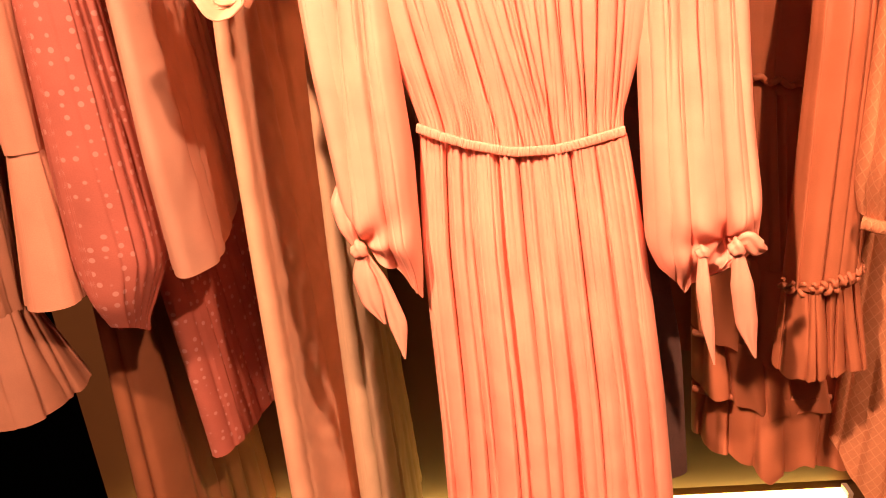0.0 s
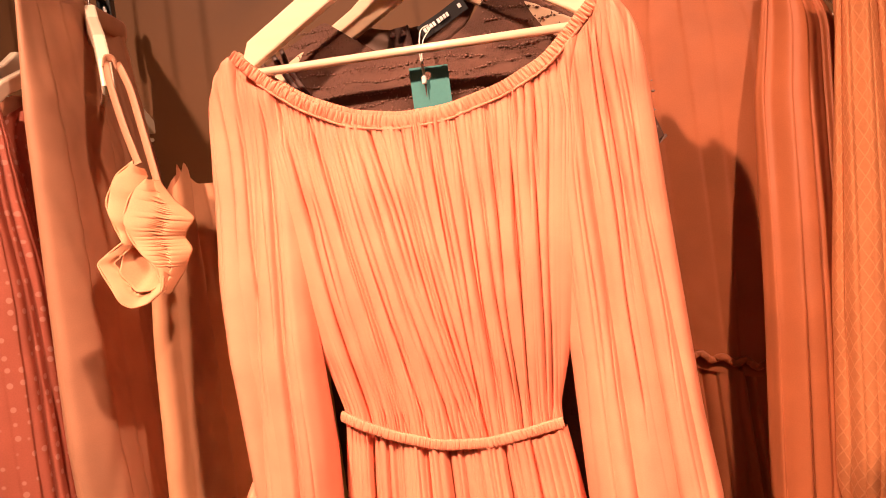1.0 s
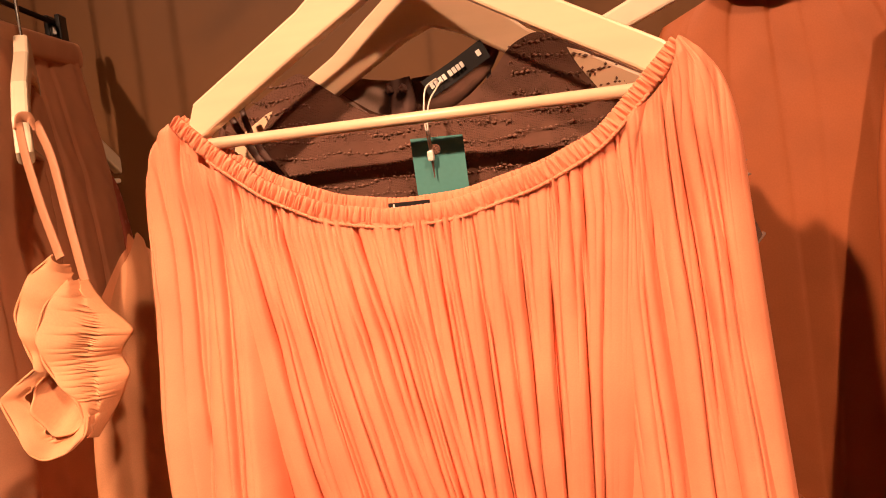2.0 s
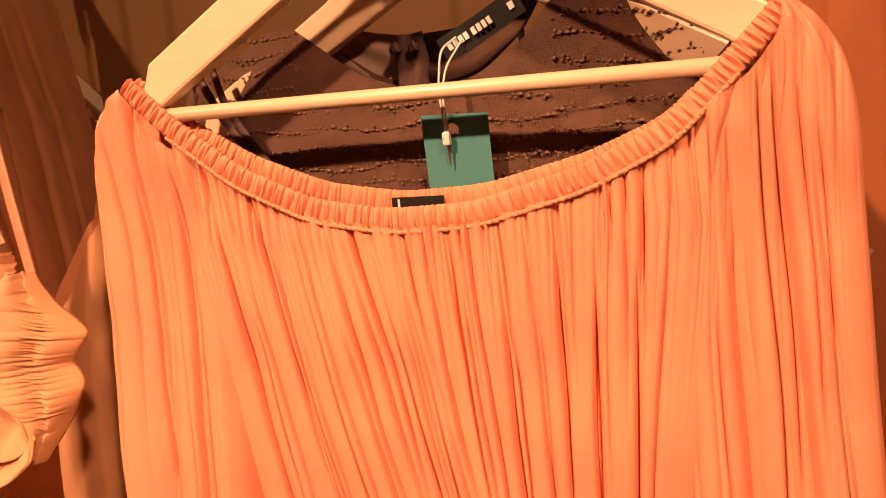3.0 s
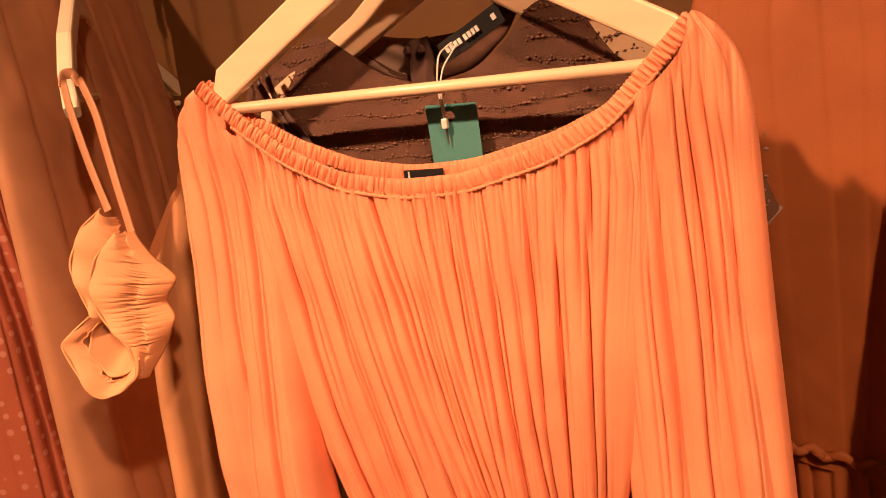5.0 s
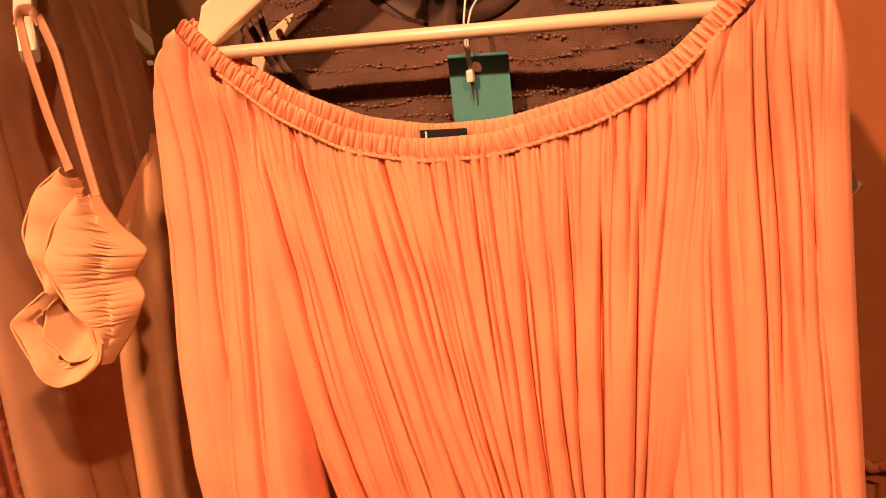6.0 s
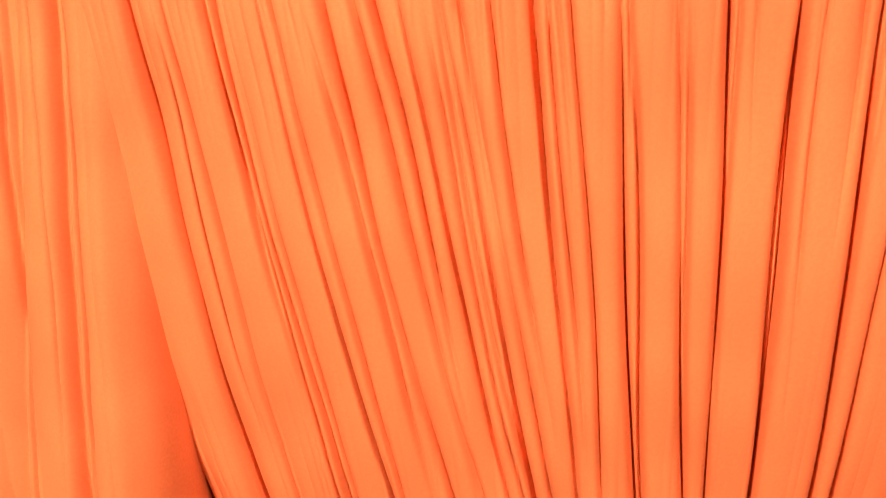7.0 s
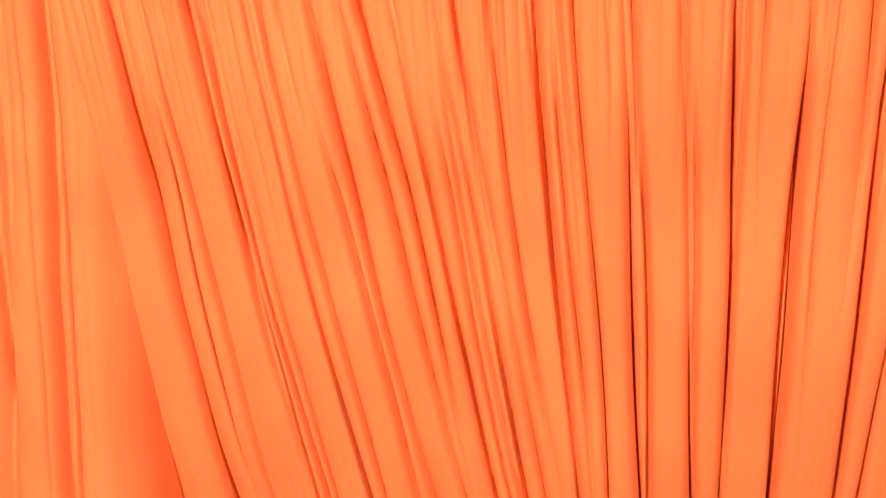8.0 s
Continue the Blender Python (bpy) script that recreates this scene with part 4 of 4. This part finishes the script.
drape("body", [(1.68, -0.175), (1.5, -0.20), (1.1, -0.225), (0.88, -0.21)], [(1.68, 0.17), (1.5, 0.20), (1.1, 0.21), (0.88, 0.20)],
      [(0, 1.655), (1, 1.655)], [(0, 0.925), (0.2, 0.93), (1, 0.97)], [(1.66, 0.0), (0.87, -0.02)], [(1.66, 0.012), (1.5, 0.03), (0.87, 0.05)], pleats(51, 6, 0.012, 0.05, wave=0.005), 110, 140, NUDE, skirt, rumple=0.0010)
tube("waistband", [(-0.176, -0.004, 1.667), (0, -0.014, 1.660), (0.171, -0.004, 1.667)], 0.017, NUDE, skirt, sides=12, rings=20, flat=0.35)

rose = thing("dress", "rose chiffon dress with woven dots and full sleeves", "dress", side(-0.595, RAIL_Y))
drape("body", [(1.57, -0.10), (1.5, -0.18), (1.3, -0.18), (0.6, -0.16)], [(1.57, 0.10), (1.5, 0.18), (1.3, 0.20), (0.6, 0.20)],
      [(0, 1.50), (0.3, 1.57), (0.7, 1.57), (1, 1.50)], [(0, 0.56), (1, 0.58)], [(1.56, 0.0), (0.55, -0.06)], [(1.56, 0.012), (1.3, 0.03), (0.55, 0.045)], pleats(61, 10, 0.014, 0.03, wave=0.004), 120, 120, ROSE, rose)
drape("sleeve", [(1.56, -0.20), (1.4, -0.25), (1.1, -0.275), (0.9, -0.285), (0.845, -0.26)], [(1.56, -0.16), (1.4, -0.14), (1.1, -0.13), (0.9, -0.15), (0.845, -0.20)],
      [(0, 1.53), (1, 1.55)], [(0, 0.86), (0.5, 0.835), (1, 0.85)], [(1.56, 0.0), (0.84, -0.02)], [(1.56, 0.012), (1.3, 0.055), (0.95, 0.075), (0.845, 0.025)], pleats(63, 9, 0.012, 0.04, wave=0.004), 110, 120, ROSE, rose)

blush = thing("dress", "blush dress with a gathered sleeve and long tan skirt", "dress", side(-0.675, RAIL_Y))
drape("skirt", [(1.1, -0.15), (0.8, -0.17), (0.2, -0.20)], [(1.1, 0.17), (0.8, 0.20), (0.2, 0.24)], [(0, 1.1), (1, 1.1)], [(0, 0.2), (1, 0.2)],
      [(1.1, 0.0), (0.2, 0.0)], [(1.1, 0.03), (0.2, 0.06)], pleats(71, 8, 0.018, 0.04, wave=0.007), 110, 90, TAN, blush)
drape("bodice", [(1.56, -0.12), (1.5, -0.18), (1.1, -0.17)], [(1.56, 0.12), (1.5, 0.18), (1.1, 0.17)], [(0, 1.50), (0.3, 1.56), (0.7, 1.56), (1, 1.50)], [(0, 1.08), (1, 1.08)],
      [(1.56, 0.0), (1.08, 0.0)], [(1.56, 0.012), (1.08, 0.03)], pleats(72, 6, 0.008, 0.04, wave=0.003), 70, 60, BLUSH, blush)
drape("sleeve", [(1.55, -0.20), (1.3, -0.27), (1.12, -0.275)], [(1.55, -0.15), (1.3, -0.16), (1.12, -0.19)], [(0, 1.52), (1, 1.54)], [(0, 1.115), (1, 1.115)],
      [(1.55, 0.0), (1.1, -0.02)], [(1.55, 0.012), (1.3, 0.04), (1.12, 0.03)], pleats(73, 6, 0.006, 0.05, wave=0.003), 60, 60, BLUSH, blush)
drape("cuff_flounce", [(1.12, -0.27), (1.0, -0.29), (0.9, -0.31)], [(1.12, -0.19), (1.0, -0.17), (0.9, -0.16)], [(0, 1.115), (1, 1.115)], [(0, 0.905), (1, 0.915)],
      [(1.12, -0.02), (0.9, -0.02)], [(1.12, 0.03), (0.9, 0.055)], pleats(74, 7, 0.010, 0.05, wave=0.003), 80, 60, BLUSH, blush)

blouse = thing("blouse", "dusky peach blouse with a flounced cuff", "blouse", side(-0.795, RAIL_Y))
drape("bodice", [(1.56, -0.12), (1.5, -0.18), (0.95, -0.18)], [(1.56, 0.12), (1.5, 0.18), (0.95, 0.18)], [(0, 1.50), (0.3, 1.56), (0.7, 1.56), (1, 1.50)], [(0, 0.95), (1, 0.95)],
      [(1.56, 0.0), (0.95, 0.0)], [(1.56, 0.012), (0.95, 0.03)], pleats(82, 6, 0.008, 0.04, wave=0.003), 70, 60, DUSKY, blouse)
drape("sleeve", [(1.55, -0.20), (1.3, -0.28), (0.9, -0.30)], [(1.55, -0.15), (1.3, -0.15), (0.9, -0.20)], [(0, 1.52), (1, 1.54)], [(0, 0.885), (1, 0.885)],
      [(1.55, 0.0), (0.88, -0.03)], [(1.55, 0.012), (1.2, 0.06), (0.9, 0.04)], pleats(83, 6, 0.010, 0.05, wave=0.004), 70, 70, DUSKY, blouse)
drape("cuff_flounce", [(0.89, -0.30), (0.80, -0.33), (0.73, -0.35)], [(0.89, -0.20), (0.80, -0.17), (0.73, -0.15)], [(0, 0.888), (1, 0.888)], [(0, 0.735), (1, 0.735)],
      [(0.89, -0.03), (0.73, -0.03)], [(0.89, 0.04), (0.73, 0.085)], pleats(84, 6, 0.014, 0.06, wave=0.006), 80, 50, DUSKY, blouse)

# ---- the rust chiffon dress ----
rust = thing("dress", "rust chiffon dress with high neck, ruffled waist and tiered skirt", "dress")
drape("bodice", [(1.60, 0.225), (1.57, 0.19), (1.5, 0.17), (1.3, 0.185), (1.1, 0.215)], [(1.60, 0.36), (1.57, 0.41), (1.5, 0.45), (1.3, 0.45), (1.1, 0.42)],
      [(0, 1.565), (0.25, 1.598), (0.45, 1.590), (0.65, 1.598), (1, 1.560)], [(0, 1.13), (0.5, 1.105), (1, 1.10)], [(1.6, 0.21), (1.1, 0.20)], [(1.6, 0.02), (1.4, 0.03), (1.1, 0.03)],
      pleats(101, 7, 0.005, 0.05, wave=0.003), 160, 120, RUST, rust)
tube("collar", [(0.225, 0.20, 1.612), (0.25, 0.178, 1.600), (0.285, 0.172, 1.595), (0.325, 0.176, 1.600), (0.352, 0.20, 1.614)], 0.016, RUST, rust, "high band collar", sides=14, rings=40, flat=0.4)
drape("sleeve", [(1.56, 0.37), (1.42, 0.345), (1.2, 0.335), (0.9, 0.322)], [(1.56, 0.405), (1.5, 0.43), (1.2, 0.415), (0.9, 0.41)], [(0, 1.545), (0.6, 1.56), (1, 1.535)], [(0, 0.885), (1, 0.895)],
      [(1.56, 0.17), (1.2, 0.10), (0.88, 0.085)], [(1.56, 0.012), (1.3, 0.035), (0.9, 0.04)], pleats(103, 4, 0.009, 0.09, wave=0.005), 120, 120, RUST, rust)
tube("cuff_ruffle", [(0.318 + 0.0012 * k, 0.046 + 0.0000225 * (k - 39.5) ** 2 - 0.005 * math.sin(0.83 * k), 0.880 + 0.0003 * k + 0.0050 * math.sin(0.61 * k + 0.6 * math.sin(0.2 * k))) for k in range(80)], 0.0036, RUST, rust, "ruffled gathering at the cuff", sides=10, rings=420)
tube("cuff_ruffle", [(0.319 + 0.0012 * k, 0.045 + 0.0000225 * (k - 39.5) ** 2 - 0.005 * math.sin(0.71 * k + 2), 0.887 + 0.0003 * k + 0.0045 * math.sin(0.77 * k + 1)) for k in range(80)], 0.0030, RUST, rust, "ruffled gathering at the cuff", sides=10, rings=420)
drape("cuff_flounce", [(0.89, 0.322), (0.76, 0.316)], [(0.89, 0.410), (0.76, 0.432)], [(0, 0.882), (1, 0.892)], [(0, 0.765), (1, 0.775)], [(0.89, 0.085), (0.76, 0.085)], [(0.89, 0.038), (0.76, 0.05)],
      pleats(104, 7, 0.030, 0.030, wave=0.006), 200, 50, RUST, rust, hem_wave=0.0015)
tube("waist_ruffle", [(0.215 + 0.0051 * k, 0.166 + 0.002 * math.sin(1.9 * k), 1.145 - 0.0011 * k + 0.0035 * math.sin(1.3 * k)) for k in range(41)], 0.0042, RUST, rust, "ruffled waist seam", sides=10, rings=400, ruche=(44, 0.35))
drape("skirt", [(1.12, 0.215), (0.88, 0.225)], [(1.12, 0.42), (0.88, 0.44)], [(0, 1.135), (0.5, 1.11), (1, 1.095)], [(0, 0.87), (1, 0.87)], [(1.12, 0.2), (0.87, 0.2)], [(1.12, 0.03), (0.87, 0.05)],
      pleats(105, 13, 0.016, 0.025, wave=0.003), 160, 60, RUST, rust)
for k, (za, zb, xa, xb) in enumerate(((0.885, 0.735, 0.222, 0.445), (0.76, 0.645, 0.225, 0.452), (0.665, 0.545, 0.228, 0.458))):
    drape("tier", [(za, xa), (zb, xa + 0.004)], [(za, xb), (zb, xb + 0.01)], [(0, za), (1, za)], [(0, zb + 0.03), (0.3, zb + 0.01), (0.45, zb - 0.01), (0.7, zb), (1, zb)], [(za, 0.2), (zb, 0.2)], [(za, 0.040 + 0.002 * k), (zb, 0.062)],
          pleats(106 + k, 6, 0.030, 0.035, wave=0.010), 190, 40, RUST, rust, hem_wave=0.0025)
    tube("tier_seam", [(xa, 0.18, za), (xa + 0.06, 0.160, za - 0.004), (xb - 0.06, 0.160, za - 0.004), (xb, 0.18, za)], 0.005, RUST, rust, sides=8, rings=160, ruche=(26, 0.35))

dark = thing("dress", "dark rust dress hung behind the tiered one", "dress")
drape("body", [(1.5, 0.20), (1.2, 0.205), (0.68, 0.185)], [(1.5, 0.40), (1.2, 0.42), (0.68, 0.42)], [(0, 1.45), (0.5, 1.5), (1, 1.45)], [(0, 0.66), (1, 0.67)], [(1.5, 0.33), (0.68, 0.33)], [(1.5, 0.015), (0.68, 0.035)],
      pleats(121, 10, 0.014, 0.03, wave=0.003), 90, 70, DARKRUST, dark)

# ---- the tan lace dress ----
tan = thing("dress", "tan lace dress with lattice embroidery and balloon sleeves", "dress")
drape("sleeve", [(1.56, 0.425), (1.5, 0.420), (1.2, 0.395), (1.02, 0.385), (0.975, 0.398)], [(1.56, 0.46), (1.5, 0.468), (1.2, 0.470), (1.02, 0.470), (0.975, 0.455)], [(0, 1.55), (1, 1.55)], [(0, 0.985), (0.3, 0.975), (0.5, 0.985), (0.75, 0.972), (1, 0.98)],
      [(1.55, 0.09), (0.97, 0.06)], [(1.55, 0.012), (1.3, 0.03), (1.05, 0.042), (0.975, 0.014)], pleats(131, 6, 0.010, 0.05, wave=0.004), 110, 120, LACE, tan)
tube("cuff", [(0.396, 0.05, 0.976), (0.42, 0.038, 0.972), (0.455, 0.05, 0.976)], 0.008, LACE, tan, sides=12, rings=160, ruche=(16, 0.35))
drape("body", [(1.64, 0.43), (1.5, 0.435), (0.9, 0.43), (0.5, 0.415)], [(1.64, 0.60), (1.5, 0.63), (0.9, 0.64), (0.5, 0.66)], [(0, 1.63), (0.5, 1.64), (1, 1.62)], [(0, 0.60), (0.2, 0.52), (0.5, 0.50), (1, 0.49)], [(1.6, 0.16), (0.5, 0.16)], [(1.6, 0.012), (1.2, 0.03), (0.5, 0.055)],
      pleats(133, 9, 0.018, 0.04, wave=0.005), 120, 90, LACE, tan, hem_wave=0.004)
cream = thing("dress", "pale beige dress hung at the end of the rail", "dress", side(0.60, 0.2))
drape("body", [(1.5, -0.15), (1.2, -0.19), (0.4, -0.2)], [(1.5, 0.15), (1.2, 0.19), (0.4, 0.2)], [(0, 1.48), (0.5, 1.52), (1, 1.48)], [(0, 0.4), (1, 0.4)], [(1.5, 0.0), (0.4, 0.0)], [(1.5, 0.012), (0.4, 0.06)],
      pleats(141, 7, 0.012, 0.04, wave=0.004), 80, 70, BEIGE, cream)


# ---- hangers of the other garments ----
for label, hx, hy, hz, turn in (("white plastic hanger with the dotted rose dress", -0.595, RAIL_Y, 1.50, 90), ("white plastic hanger with the blush dress", -0.675, RAIL_Y, 1.50, 90),
                                ("white plastic hanger with the flounced blouse", -0.795, RAIL_Y, 1.50, 90), ("white plastic hanger inside the rust dress", 0.272, 0.21, 1.515, 8),
                                ("white plastic hanger inside the dark rust dress", 0.305, 0.33, 1.44, 0), ("white plastic hanger inside the tan lace dress", 0.56, 0.27, 1.50, 90),
                                ("white plastic hanger inside the pale beige dress", 0.60, 0.2, 1.46, 90)):
    side_hanger(label, hx, hz, turn, hy)
